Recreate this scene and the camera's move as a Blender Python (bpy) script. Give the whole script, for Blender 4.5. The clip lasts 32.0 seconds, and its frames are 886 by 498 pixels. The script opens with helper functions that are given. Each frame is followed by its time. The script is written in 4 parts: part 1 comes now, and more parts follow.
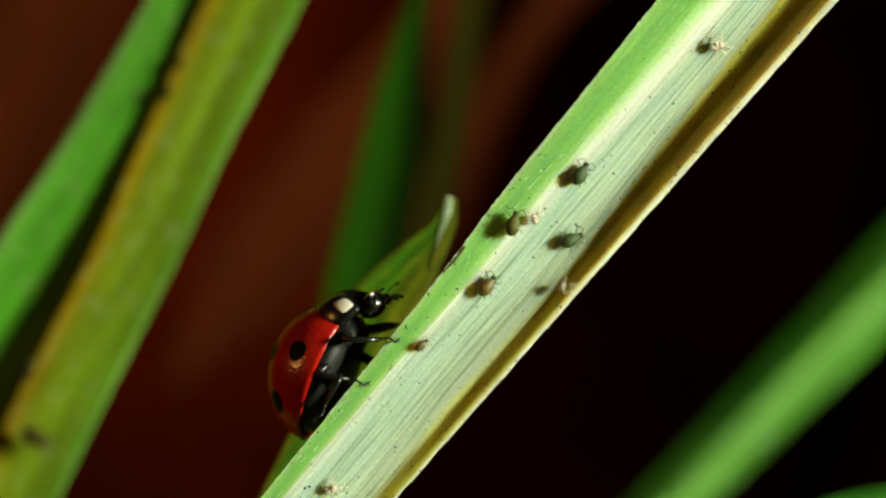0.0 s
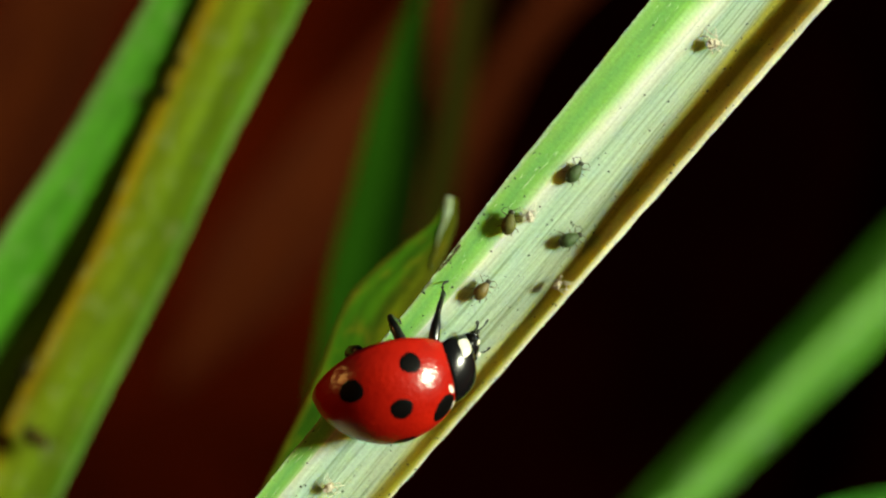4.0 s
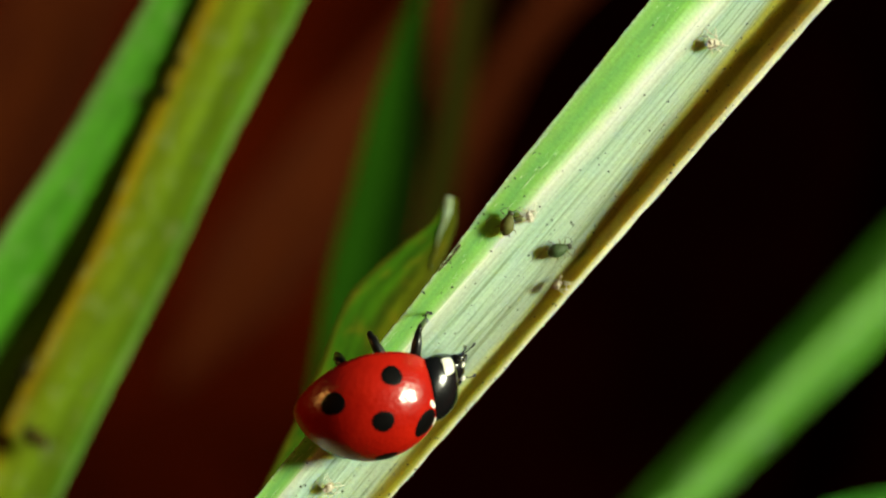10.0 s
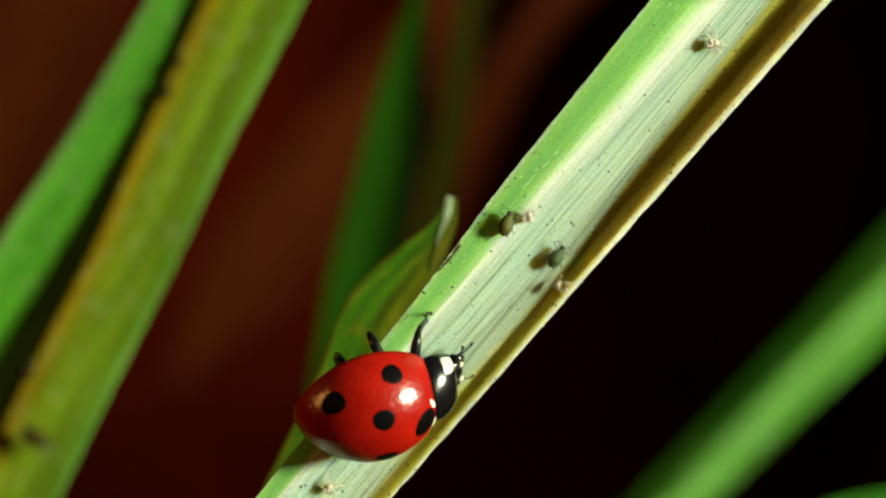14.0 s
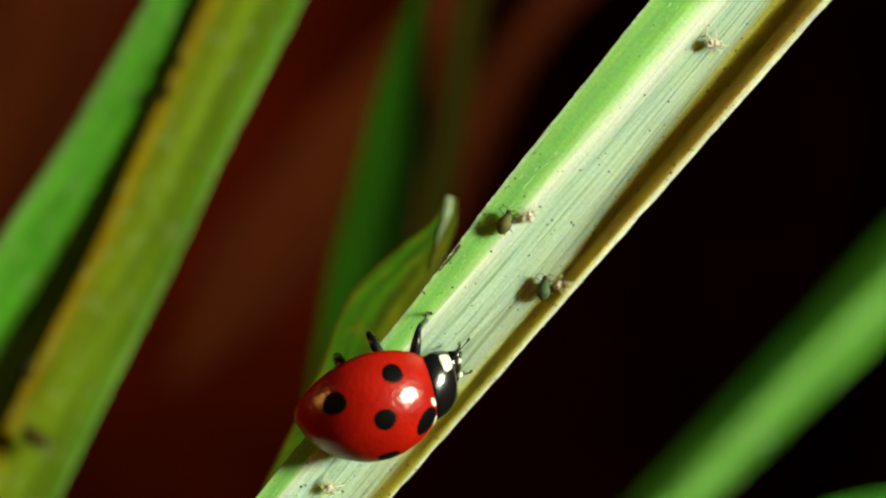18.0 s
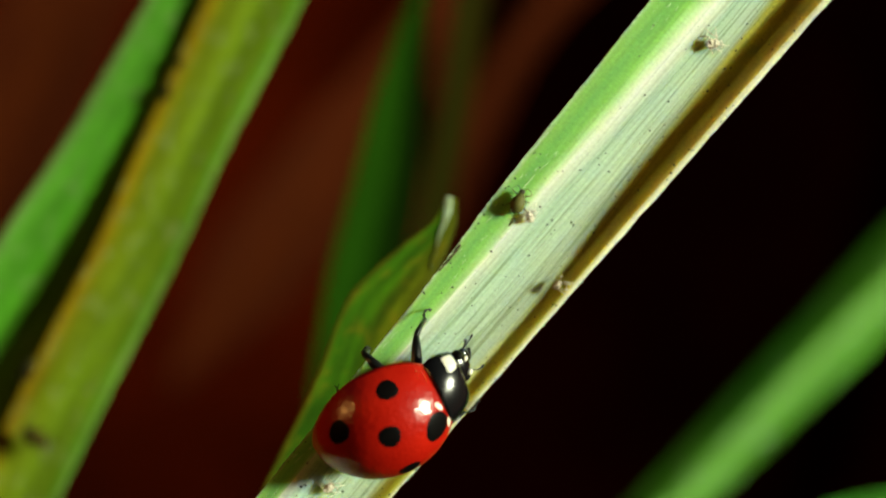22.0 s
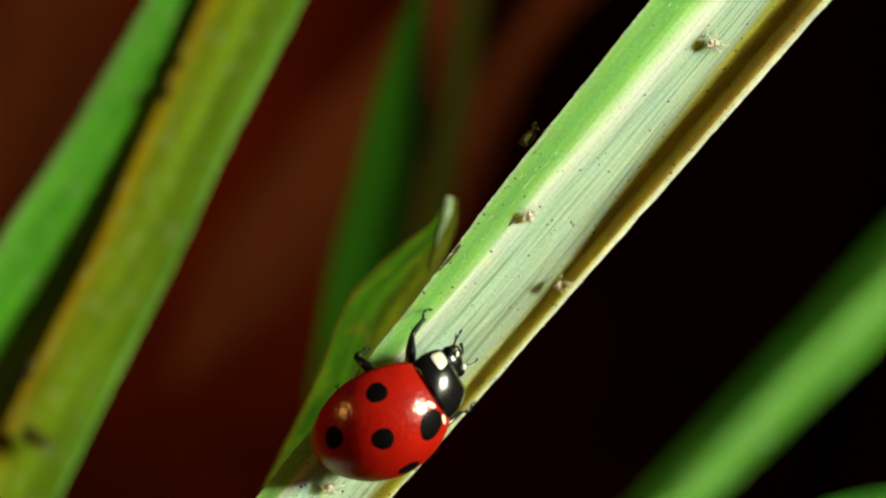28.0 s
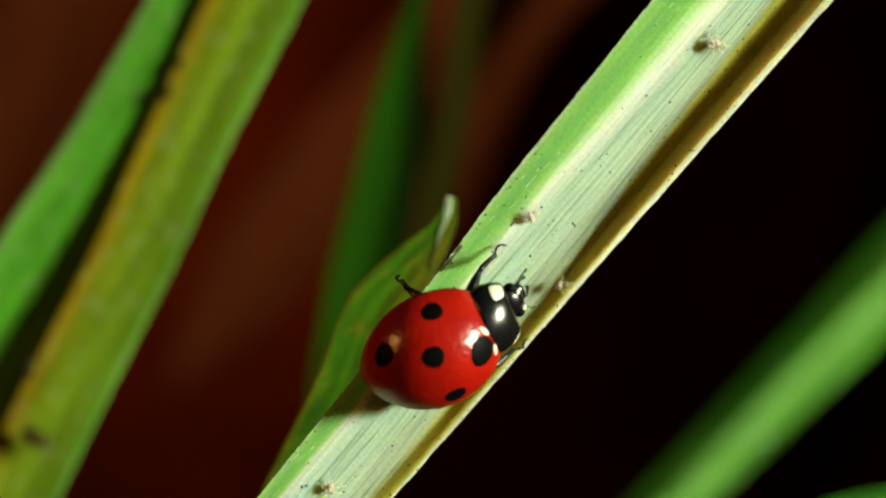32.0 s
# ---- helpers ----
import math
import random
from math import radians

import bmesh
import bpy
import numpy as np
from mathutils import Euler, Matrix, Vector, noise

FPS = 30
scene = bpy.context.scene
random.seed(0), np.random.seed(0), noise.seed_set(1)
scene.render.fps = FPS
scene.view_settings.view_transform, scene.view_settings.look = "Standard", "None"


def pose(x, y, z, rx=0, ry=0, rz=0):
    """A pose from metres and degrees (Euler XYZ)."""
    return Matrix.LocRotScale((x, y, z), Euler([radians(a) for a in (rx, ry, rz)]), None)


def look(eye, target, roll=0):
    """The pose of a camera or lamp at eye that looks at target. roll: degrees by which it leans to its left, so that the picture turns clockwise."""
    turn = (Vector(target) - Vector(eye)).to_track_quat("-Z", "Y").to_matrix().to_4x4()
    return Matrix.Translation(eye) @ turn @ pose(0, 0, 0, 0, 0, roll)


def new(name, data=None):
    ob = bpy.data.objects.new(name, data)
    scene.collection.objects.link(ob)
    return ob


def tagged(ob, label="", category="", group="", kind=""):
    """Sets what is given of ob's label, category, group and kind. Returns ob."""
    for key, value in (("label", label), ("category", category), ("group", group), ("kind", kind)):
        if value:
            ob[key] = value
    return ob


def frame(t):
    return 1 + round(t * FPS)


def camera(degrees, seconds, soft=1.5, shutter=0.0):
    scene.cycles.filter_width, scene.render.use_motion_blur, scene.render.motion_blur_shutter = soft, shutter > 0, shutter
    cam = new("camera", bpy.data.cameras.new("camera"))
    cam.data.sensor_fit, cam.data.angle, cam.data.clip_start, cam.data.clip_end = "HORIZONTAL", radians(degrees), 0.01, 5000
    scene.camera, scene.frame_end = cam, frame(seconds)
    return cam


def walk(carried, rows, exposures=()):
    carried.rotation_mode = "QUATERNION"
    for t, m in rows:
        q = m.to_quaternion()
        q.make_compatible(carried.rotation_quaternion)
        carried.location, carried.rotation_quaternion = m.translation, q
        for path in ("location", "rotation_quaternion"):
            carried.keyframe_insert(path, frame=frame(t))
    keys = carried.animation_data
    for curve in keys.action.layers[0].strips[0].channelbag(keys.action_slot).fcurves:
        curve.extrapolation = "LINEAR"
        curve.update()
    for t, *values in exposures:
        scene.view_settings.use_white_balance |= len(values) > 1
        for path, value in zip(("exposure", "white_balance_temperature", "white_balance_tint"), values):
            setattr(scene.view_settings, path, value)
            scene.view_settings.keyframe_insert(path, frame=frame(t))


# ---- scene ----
# A still macro camera 12 cm from a grass blade, 10 cm above the soil. Lengths below are millimetres.
MM = 0.001
HIGH = 100.0
cam = camera(17.99, 32.0, soft=2.1)
cam.data.dof.use_dof = True
cam.data.dof.focus_distance = 0.1188
cam.data.dof.aperture_fstop = 25.0
EYE = look((0, -0.120, HIGH * MM), (0, 0.2, HIGH * MM))
walk(cam, [(0.0, EYE), (32.0, EYE)])

# ---- light ----
SUN_WAY = Vector((0.87, -0.45, 0.14)).normalized()
world = bpy.data.worlds.new("sky")
scene.world = world
world.use_nodes = True
wn = world.node_tree.nodes
sky = wn.new("ShaderNodeTexSky")
sky.sky_type = "NISHITA"
sky.sun_disc = False
sky.sun_elevation = math.asin(SUN_WAY.z)
sky.sun_rotation = math.atan2(SUN_WAY.x, SUN_WAY.y)
world.node_tree.links.new(sky.outputs["Color"], wn["Background"].inputs["Color"])
wn["Background"].inputs["Strength"].default_value = 0.0055
sun_data = bpy.data.lights.new("sun", "SUN")
sun_data.energy = 5.0
sun_data.angle = radians(9)
sun_data.color = (0.93, 0.98, 0.71)
sun = new("sun", sun_data)
sun.matrix_world = look(SUN_WAY * 2, (0, 0, 0))
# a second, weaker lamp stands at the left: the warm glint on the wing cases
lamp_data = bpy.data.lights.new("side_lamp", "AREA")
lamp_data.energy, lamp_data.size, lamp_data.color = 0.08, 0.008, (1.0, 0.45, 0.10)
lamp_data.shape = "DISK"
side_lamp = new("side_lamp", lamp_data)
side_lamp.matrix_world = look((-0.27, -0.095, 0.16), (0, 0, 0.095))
scene.view_settings.exposure = 0.55


# ---- materials ----
def shader(name):
    m = bpy.data.materials.new(name)
    m.use_nodes = True
    return m, m.node_tree.nodes, m.node_tree.links, m.node_tree.nodes["Principled BSDF"]


def put(nodes, links, kind, **given):
    n = nodes.new(kind)
    for key, value in given.items():
        if isinstance(value, bpy.types.NodeSocket):
            links.new(value, n.inputs[key])
        else:
            n.inputs[key].default_value = value
    return n


def ramp(nodes, links, fac, stops, smooth=False):
    n = nodes.new("ShaderNodeValToRGB")
    links.new(fac, n.inputs["Fac"])
    while len(n.color_ramp.elements) < len(stops):
        n.color_ramp.elements.new(0.5)
    for e, (at, colour) in zip(n.color_ramp.elements, stops):
        e.position = at
        e.color = (*colour, 1) if len(colour) == 3 else (colour[0],) * 3 + (1,)
    if smooth:
        n.color_ramp.interpolation = "EASE"
    return n.outputs["Color"]


def blend(nodes, links, fac, a, b, how="MIX"):
    n = nodes.new("ShaderNodeMix")
    n.data_type, n.blend_type = "RGBA", how
    for socket, value in ((n.inputs[0], fac), (n.inputs[6], a), (n.inputs[7], b)):
        if isinstance(value, bpy.types.NodeSocket):
            links.new(value, socket)
        else:
            socket.default_value = value if not isinstance(value, tuple) else (*value, 1)
    return n.outputs[2]


def leaf_material(name, stops, streak, fine=70, through_light=0.25, rough=0.5, spec=0.35, blotch=0.25, bump=0.35, grainy=0.10, depth=0.0, line=0.55, clean=None, patches=(40, 7), pale=None):
    """A blade of grass: colour across the width (UV x, 0 to 1), streaks along it (UV y, mm)."""
    m, nodes, links, bsdf = shader(name)
    uv = nodes.new("ShaderNodeUVMap").outputs["UV"]
    long_map = put(nodes, links, "ShaderNodeMapping", Vector=uv, Scale=(fine, 0.11, 1))
    veins = put(nodes, links, "ShaderNodeTexNoise", Vector=long_map.outputs[0], Scale=1.0, Detail=4.0, Roughness=0.65)
    wide_map = put(nodes, links, "ShaderNodeMapping", Vector=uv, Scale=(5, 0.13, 1))
    wide = put(nodes, links, "ShaderNodeTexNoise", Vector=wide_map.outputs[0], Scale=1.0, Detail=3.0)
    cell_map = put(nodes, links, "ShaderNodeMapping", Vector=uv, Scale=(*patches, 1))
    cells = put(nodes, links, "ShaderNodeTexNoise", Vector=cell_map.outputs[0], Scale=1.0, Detail=3.0, Roughness=0.7)
    sep = put(nodes, links, "ShaderNodeSeparateXYZ", Vector=uv)
    shift = nodes.new("ShaderNodeMath")
    shift.operation = "MULTIPLY_ADD"
    links.new(wide.outputs["Fac"], shift.inputs[0])
    shift.inputs[1].default_value = 0.07
    links.new(sep.outputs["X"], shift.inputs[2])
    off = nodes.new("ShaderNodeMath")
    off.operation = "SUBTRACT"
    links.new(shift.outputs[0], off.inputs[0])
    off.inputs[1].default_value = 0.035
    base = ramp(nodes, links, off.outputs[0], stops)
    lines = ramp(nodes, links, veins.outputs["Fac"], [(0.36, (1.0,)), (0.52, (0.0,))])
    amount = put(nodes, links, "ShaderNodeMath", Value=0.0)
    amount.operation = "MULTIPLY"
    links.new(lines, amount.inputs[0])
    amount.inputs[1].default_value = line
    if clean:
        keep = nodes.new("ShaderNodeMath")
        keep.operation = "MULTIPLY"
        links.new(amount.outputs[0], keep.inputs[0])
        links.new(ramp(nodes, links, sep.outputs["X"], clean), keep.inputs[1])
        amount = keep
    col = blend(nodes, links, amount.outputs[0], base, blend(nodes, links, 1.0, base, streak, "MULTIPLY"))
    spots = ramp(nodes, links, wide.outputs["Fac"], [(0.35, (1 - blotch,)), (0.65, (1 + blotch * 0.3,))])
    col = blend(nodes, links, 1.0, col, spots, "MULTIPLY")
    grain = ramp(nodes, links, cells.outputs["Fac"], [(0.3, (1 - grainy * 1.6,)), (0.7, (1 + grainy * 0.7,))])
    col = blend(nodes, links, 1.0, col, grain, "MULTIPLY")
    if pale:
        flecks = put(nodes, links, "ShaderNodeTexNoise", Vector=put(nodes, links, "ShaderNodeMapping", Vector=uv, Location=(3.7, 1.9, 0), Scale=(6, 0.8, 1)).outputs[0], Scale=1.0, Detail=3.0, Roughness=0.6)
        col = blend(nodes, links, ramp(nodes, links, flecks.outputs["Fac"], [(0.54, (0.0,)), (0.70, (0.6,))]), col, pale)
    links.new(col, bsdf.inputs["Base Color"])
    bsdf.inputs["Roughness"].default_value = rough
    bsdf.inputs["Specular IOR Level"].default_value = spec
    if depth:
        bsdf.inputs["Subsurface Weight"].default_value = depth
        bsdf.subsurface_method = "BURLEY"
        bsdf.inputs["Subsurface Radius"].default_value = (1.0, 0.74, 0.10)
        bsdf.inputs["Subsurface Scale"].default_value = 0.0007
    relief = put(nodes, links, "ShaderNodeBump", Strength=bump, Distance=0.00006, Height=veins.outputs["Fac"])
    links.new(relief.outputs[0], bsdf.inputs["Normal"])
    if through_light:
        lit = put(nodes, links, "ShaderNodeBsdfTranslucent", Color=blend(nodes, links, 1.0, col, (0.9, 0.75, 0.12), "MULTIPLY"))
        mix = put(nodes, links, "ShaderNodeMixShader", Fac=through_light)
        links.new(bsdf.outputs[0], mix.inputs[1])
        links.new(lit.outputs[0], mix.inputs[2])
        links.new(mix.outputs[0], nodes["Material Output"].inputs["Surface"])
    return m


def plain(name, colour, rough=0.5, other=None, scale=3.0, coat=0.0, spec=0.5, bump=0.0, bump_scale=20.0):
    """A surface of one colour with uneven tone; scale counts patches to a millimetre."""
    m, nodes, links, bsdf = shader(name)
    at = nodes.new("ShaderNodeTexCoord").outputs["Object"]
    n = put(nodes, links, "ShaderNodeTexNoise", Vector=at, Scale=scale / MM, Detail=4.0, Roughness=0.6)
    other = other or tuple(c * 0.7 for c in colour)
    links.new(ramp(nodes, links, n.outputs["Fac"], [(0.35, other), (0.65, colour)]), bsdf.inputs["Base Color"])
    bsdf.inputs["Roughness"].default_value = rough
    bsdf.inputs["Specular IOR Level"].default_value = spec
    bsdf.inputs["Coat Weight"].default_value = coat
    bsdf.inputs["Coat Roughness"].default_value = 0.05
    if bump:
        fine = put(nodes, links, "ShaderNodeTexNoise", Vector=at, Scale=bump_scale / MM, Detail=2.0)
        b = put(nodes, links, "ShaderNodeBump", Strength=bump, Distance=0.00002, Height=fine.outputs["Fac"])
        links.new(b.outputs[0], bsdf.inputs["Normal"])
        links.new(b.outputs[0], bsdf.inputs["Coat Normal"])
    return m


GREEN, CREAM, PALE = (0.22, 0.57, 0.14), (0.86, 0.91, 0.84), (0.43, 0.61, 0.48)
# Past 0.72 the lip's gold also holds the olive tint of its cast shade.
ACROSS_BLADE = [(0.0, (0.62, 0.80, 0.42)), (0.03, (0.34, 0.70, 0.16)), (0.10, GREEN), (0.16, (0.28, 0.65, 0.14)), (0.20, (0.46, 0.75, 0.30)), (0.24, (0.72, 0.84, 0.60)), (0.27, CREAM),
                (0.30, (0.74, 0.82, 0.70)), (0.40, PALE), (0.55, (0.46, 0.61, 0.48)), (0.67, (0.46, 0.57, 0.42)), (0.73, (0.68, 0.66, 0.10)), (0.80, (0.68, 0.66, 0.06)),
                (0.87, (0.55, 0.53, 0.06)), (0.91, (0.62, 0.57, 0.11)), (0.94, (0.78, 0.69, 0.32)), (0.965, (0.91, 0.88, 0.66)), (1.0, (0.93, 0.91, 0.74))]
FEW_LINES = [(0.0, (0.2,)), (0.17, (0.15,)), (0.22, (0.08,)), (0.30, (0.08,)), (0.37, (1.0,)), (0.70, (1.0,)), (0.80, (0.3,)), (1.0, (0.3,))]
BLADE = leaf_material("pale_blade", ACROSS_BLADE, (0.40, 0.43, 0.26), fine=40, through_light=0.07, rough=0.6, blotch=0.10, bump=0.5, depth=0.85, line=0.70, clean=FEW_LINES)
# The blade's colours again, letting more sun through so the shaded lip glows.
LIP = leaf_material("translucent_lip", ACROSS_BLADE, (0.40, 0.48, 0.36), fine=60, through_light=0.42, rough=0.6, blotch=0.15, bump=0.4, depth=0.6, line=0.4, clean=FEW_LINES)
LEAF_OLIVE = leaf_material("olive_leaf", [(0.0, (0.246, 0.153, 0.0009)), (0.14, (0.296, 0.217, 0.0009)), (0.21, (0.204, 0.255, 0.0036)), (0.55, (0.178, 0.294, 0.0090)),
                                          (0.84, (0.173, 0.300, 0.0090)), (0.91, (0.142, 0.396, 0.0179)), (1.0, (0.222, 0.434, 0.0717))],
                           (0.62, 0.68, 0.45), fine=26, rough=0.65, spec=0.12, blotch=0.30, bump=0.3, grainy=0.14, patches=(9, 1.3), pale=(0.235, 0.302, 0.101), line=0.22)
LEAF_GREEN = leaf_material("green_leaf", [(0.0, (0.242, 0.396, 0.130)), (0.12, (0.125, 0.43, 0.035)), (0.42, (0.10, 0.42, 0.020)), (0.8, (0.14, 0.38, 0.020)), (1.0, (0.18, 0.34, 0.020))],
                           (0.65, 0.75, 0.5), fine=20, rough=0.65, spec=0.12, blotch=0.30, bump=0.3, grainy=0.12, patches=(7, 0.8), pale=(0.198, 0.385, 0.099), line=0.20)
LEAF_FAR = leaf_material("far_leaf", [(0.0, (0.069, 0.46, 0.022)), (0.28, (0.092, 0.39, 0.015)), (0.40, (0.127, 0.39, 0.03)), (0.6, (0.207, 0.47, 0.10)), (0.8, (0.138, 0.40, 0.03)), (1.0, (0.069, 0.30, 0.015))],
                         (0.65, 0.75, 0.5), fine=20, rough=0.75, spec=0.15, blotch=0.45, bump=0.3, grainy=0.16, patches=(9, 1.3), pale=(0.32, 0.56, 0.26), line=0.22)
# Deep shade is put into this leaf's colour, darkest along its right edge.
LEAF_SHADED = leaf_material("shaded_leaf", [(0.0, (0.014, 0.064, 0.001)), (0.5, (0.013, 0.062, 0.001)), (0.75, (0.010, 0.040, 0.001)), (1.0, (0.010, 0.014, 0.001))],
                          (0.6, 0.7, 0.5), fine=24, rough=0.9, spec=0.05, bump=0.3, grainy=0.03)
# Bronze leaf with its deep shade in the colour, darker towards the left.
LEAF_BRONZE_SHADED = leaf_material("shaded_bronze_leaf", [(0.0, (0.014, 0.016, 0.001)), (0.4, (0.034, 0.034, 0.002)), (1.0, (0.040, 0.028, 0.002))], (0.6, 0.6, 0.4), fine=24, rough=0.9, spec=0.05, bump=0.3, grainy=0.03)
LEAF_YELLOW = leaf_material("yellowing_leaf", [(0.0, (0.17, 0.13, 0.005)), (0.04, (0.12, 0.14, 0.004)), (0.09, (0.055, 0.19, 0.003)), (0.40, (0.065, 0.19, 0.003)), (0.60, (0.12, 0.17, 0.003)), (0.85, (0.15, 0.17, 0.004)), (1.0, (0.22, 0.26, 0.03))],
                            (0.6, 0.66, 0.4), fine=14, rough=0.7, spec=0.10, blotch=0.5, bump=0.2, grainy=0.20, patches=(6, 0.7), pale=(0.21, 0.17, 0.006), line=0.25)
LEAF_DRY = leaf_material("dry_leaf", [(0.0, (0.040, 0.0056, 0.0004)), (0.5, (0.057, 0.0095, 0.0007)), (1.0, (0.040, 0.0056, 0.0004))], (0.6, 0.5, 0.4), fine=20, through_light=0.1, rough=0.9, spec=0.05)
RED = plain("red_wing_case", (0.43, 0.010, 0.003), rough=0.40, other=(0.33, 0.006, 0.002), scale=0.5, coat=0.40, spec=0.02, bump=0.9, bump_scale=5)
RED.node_tree.nodes["Principled BSDF"].inputs["Coat Roughness"].default_value = 0.22
RED.node_tree.nodes["Principled BSDF"].inputs["Coat IOR"].default_value = 2.3
RED.node_tree.nodes["Bump"].inputs["Distance"].default_value = 0.000032
BLACK = plain("black_shell", (0.006, 0.006, 0.007), rough=0.25, scale=1.5, coat=0.8, bump=0.5, bump_scale=12)
BLACK.node_tree.nodes["Principled BSDF"].inputs["Coat Roughness"].default_value = 0.20
BLACK_SPOT = plain("black_spot", (0.003, 0.0025, 0.0025), rough=0.5, scale=1.5, coat=0.02, spec=0.06)
IVORY = plain("ivory_mark", (0.90, 0.86, 0.76), rough=0.35, other=(0.82, 0.74, 0.58), scale=3, coat=0.4)
BELLY = plain("belly_black", (0.006, 0.007, 0.006), rough=0.5, scale=3, spec=0.25, bump=0.4, bump_scale=12)
LEG = plain("leg_black", (0.006, 0.006, 0.006), rough=0.30, scale=4, coat=0.35, bump=0.3, bump_scale=15)
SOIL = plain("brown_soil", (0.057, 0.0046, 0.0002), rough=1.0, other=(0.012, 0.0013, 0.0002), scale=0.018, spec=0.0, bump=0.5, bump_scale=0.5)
APHID_GREEN = plain("aphid_green", (0.065, 0.115, 0.042), rough=0.6, other=(0.04, 0.06, 0.018), scale=4, spec=0.3, bump=0.2)
APHID_OLIVE = plain("aphid_olive", (0.12, 0.115, 0.02), rough=0.6, other=(0.06, 0.065, 0.012), scale=4, spec=0.3, bump=0.2)
APHID_AMBER = plain("aphid_amber", (0.17, 0.115, 0.02), rough=0.5, other=(0.085, 0.065, 0.012), scale=4, bump=0.2)
BROWN_APHID = plain("brown_aphid", (0.055, 0.045, 0.008), rough=0.9, other=(0.03, 0.022, 0.004), scale=4, spec=0.05)
DARK_APHID = plain("dark_aphid", (0.012, 0.010, 0.004), rough=0.9, scale=4, spec=0.05)
APHID_DARK = plain("aphid_head", (0.045, 0.048, 0.018), rough=0.45, scale=4)
APHID_LEG = plain("aphid_leg", (0.20, 0.17, 0.05), rough=0.5, other=(0.05, 0.05, 0.02), scale=2)
SKIN = plain("cast_skin", (0.78, 0.74, 0.62), rough=0.45, other=(0.42, 0.34, 0.22), scale=5)
SPECK = plain("dark_speck", (0.020, 0.022, 0.015), rough=0.7, scale=10)
SCRATCH = plain("pale_scratch", (0.70, 0.82, 0.55), rough=0.6, other=(0.50, 0.66, 0.40), scale=6)
WITHERED = plain("withered_edge", (0.30, 0.40, 0.26), rough=0.7, other=(0.20, 0.26, 0.10), scale=2)
TEAR = plain("brown_tear", (0.10, 0.07, 0.02), rough=0.8, other=(0.04, 0.05, 0.01), scale=4)


# ---- helpers of shape ----
def part(name, bm, material, parent=None, label="", smooth=True):
    """Links a bmesh, in millimetres, as one mesh object."""
    bmesh.ops.scale(bm, vec=(MM, MM, MM), verts=bm.verts)
    if smooth:
        for f in bm.faces:
            f.smooth = True
    me = bpy.data.meshes.new(name)
    bm.to_mesh(me)
    bm.free()
    me.materials.append(material)
    ob = new(name, me)
    ob.parent = parent
    if label:
        tagged(ob, label)
    return ob


def at(u, v, d):
    """A place in the world from mm to the right, up from the camera's height, and beyond the blade."""
    return Vector((u, d, v + HIGH)) * MM


def ball(bm, centre, radii, rings=10, around=16, turn=None):
    m = Matrix.Translation(centre)
    if turn is not None:
        m = m @ turn
    bmesh.ops.create_uvsphere(bm, u_segments=around, v_segments=rings, radius=1.0, matrix=m @ Matrix.Diagonal((*radii, 1)))


def pebble(bm, centre, radii, turn=None):
    """A tiny eight-sided grain."""
    c = Vector(centre)
    ends = [Vector(e) for e in ((radii[0], 0, 0), (-radii[0], 0, 0), (0, radii[1], 0), (0, -radii[1], 0), (0, 0, radii[2]), (0, 0, -radii[2]))]
    v = [bm.verts.new(c + (turn @ e if turn is not None else e)) for e in ends]
    for a in (0, 1):
        for b in (2, 3):
            for d in (4, 5):
                bm.faces.new((v[a], v[b], v[d]) if (a + b + d) % 2 == 0 else (v[a], v[d], v[b]))


def limb(bm, points, radii, around=8):
    """A round tapered tube through points."""
    rings = []
    pts = [Vector(p) for p in points]
    for i, p in enumerate(pts):
        way = (pts[min(i + 1, len(pts) - 1)] - pts[max(i - 1, 0)]).normalized()
        side = way.cross(Vector((0.13, 0.21, 0.97))).normalized()
        other = way.cross(side)
        rings.append([bm.verts.new(p + (side * math.cos(a) + other * math.sin(a)) * radii[i]) for a in (2 * math.pi * k / around for k in range(around))])
    for a, b in zip(rings, rings[1:]):
        for k in range(around):
            bm.faces.new((a[k], a[(k + 1) % around], b[(k + 1) % around], b[k]))
    bm.faces.new(rings[0][::-1])
    bm.faces.new(rings[-1])


def spline(points, steps):
    """A smooth line through points, even where they are unevenly spaced."""
    pts = [Vector(p) for p in points]
    gaps = [(b - a).length for a, b in zip(pts, pts[1:])]
    slopes = [(b - a) / g for a, b, g in zip(pts, pts[1:], gaps)]
    ends = [slopes[0]]
    for i in range(1, len(pts) - 1):
        ends.append((slopes[i - 1] * gaps[i] + slopes[i] * gaps[i - 1]) / (gaps[i - 1] + gaps[i]))
    ends.append(slopes[-1])
    out = []
    for i, g in enumerate(gaps):
        for k in range(steps):
            t = k / steps
            out.append(pts[i] * (2 * t ** 3 - 3 * t * t + 1) + ends[i] * (g * (t ** 3 - 2 * t * t + t)) + pts[i + 1] * (3 * t * t - 2 * t ** 3) + ends[i + 1] * (g * (t ** 3 - t * t)))
    return out + [pts[-1]]


def step(x, a, b):
    t = min(max((x - a) / (b - a), 0), 1)
    return t * t * (3 - 2 * t)


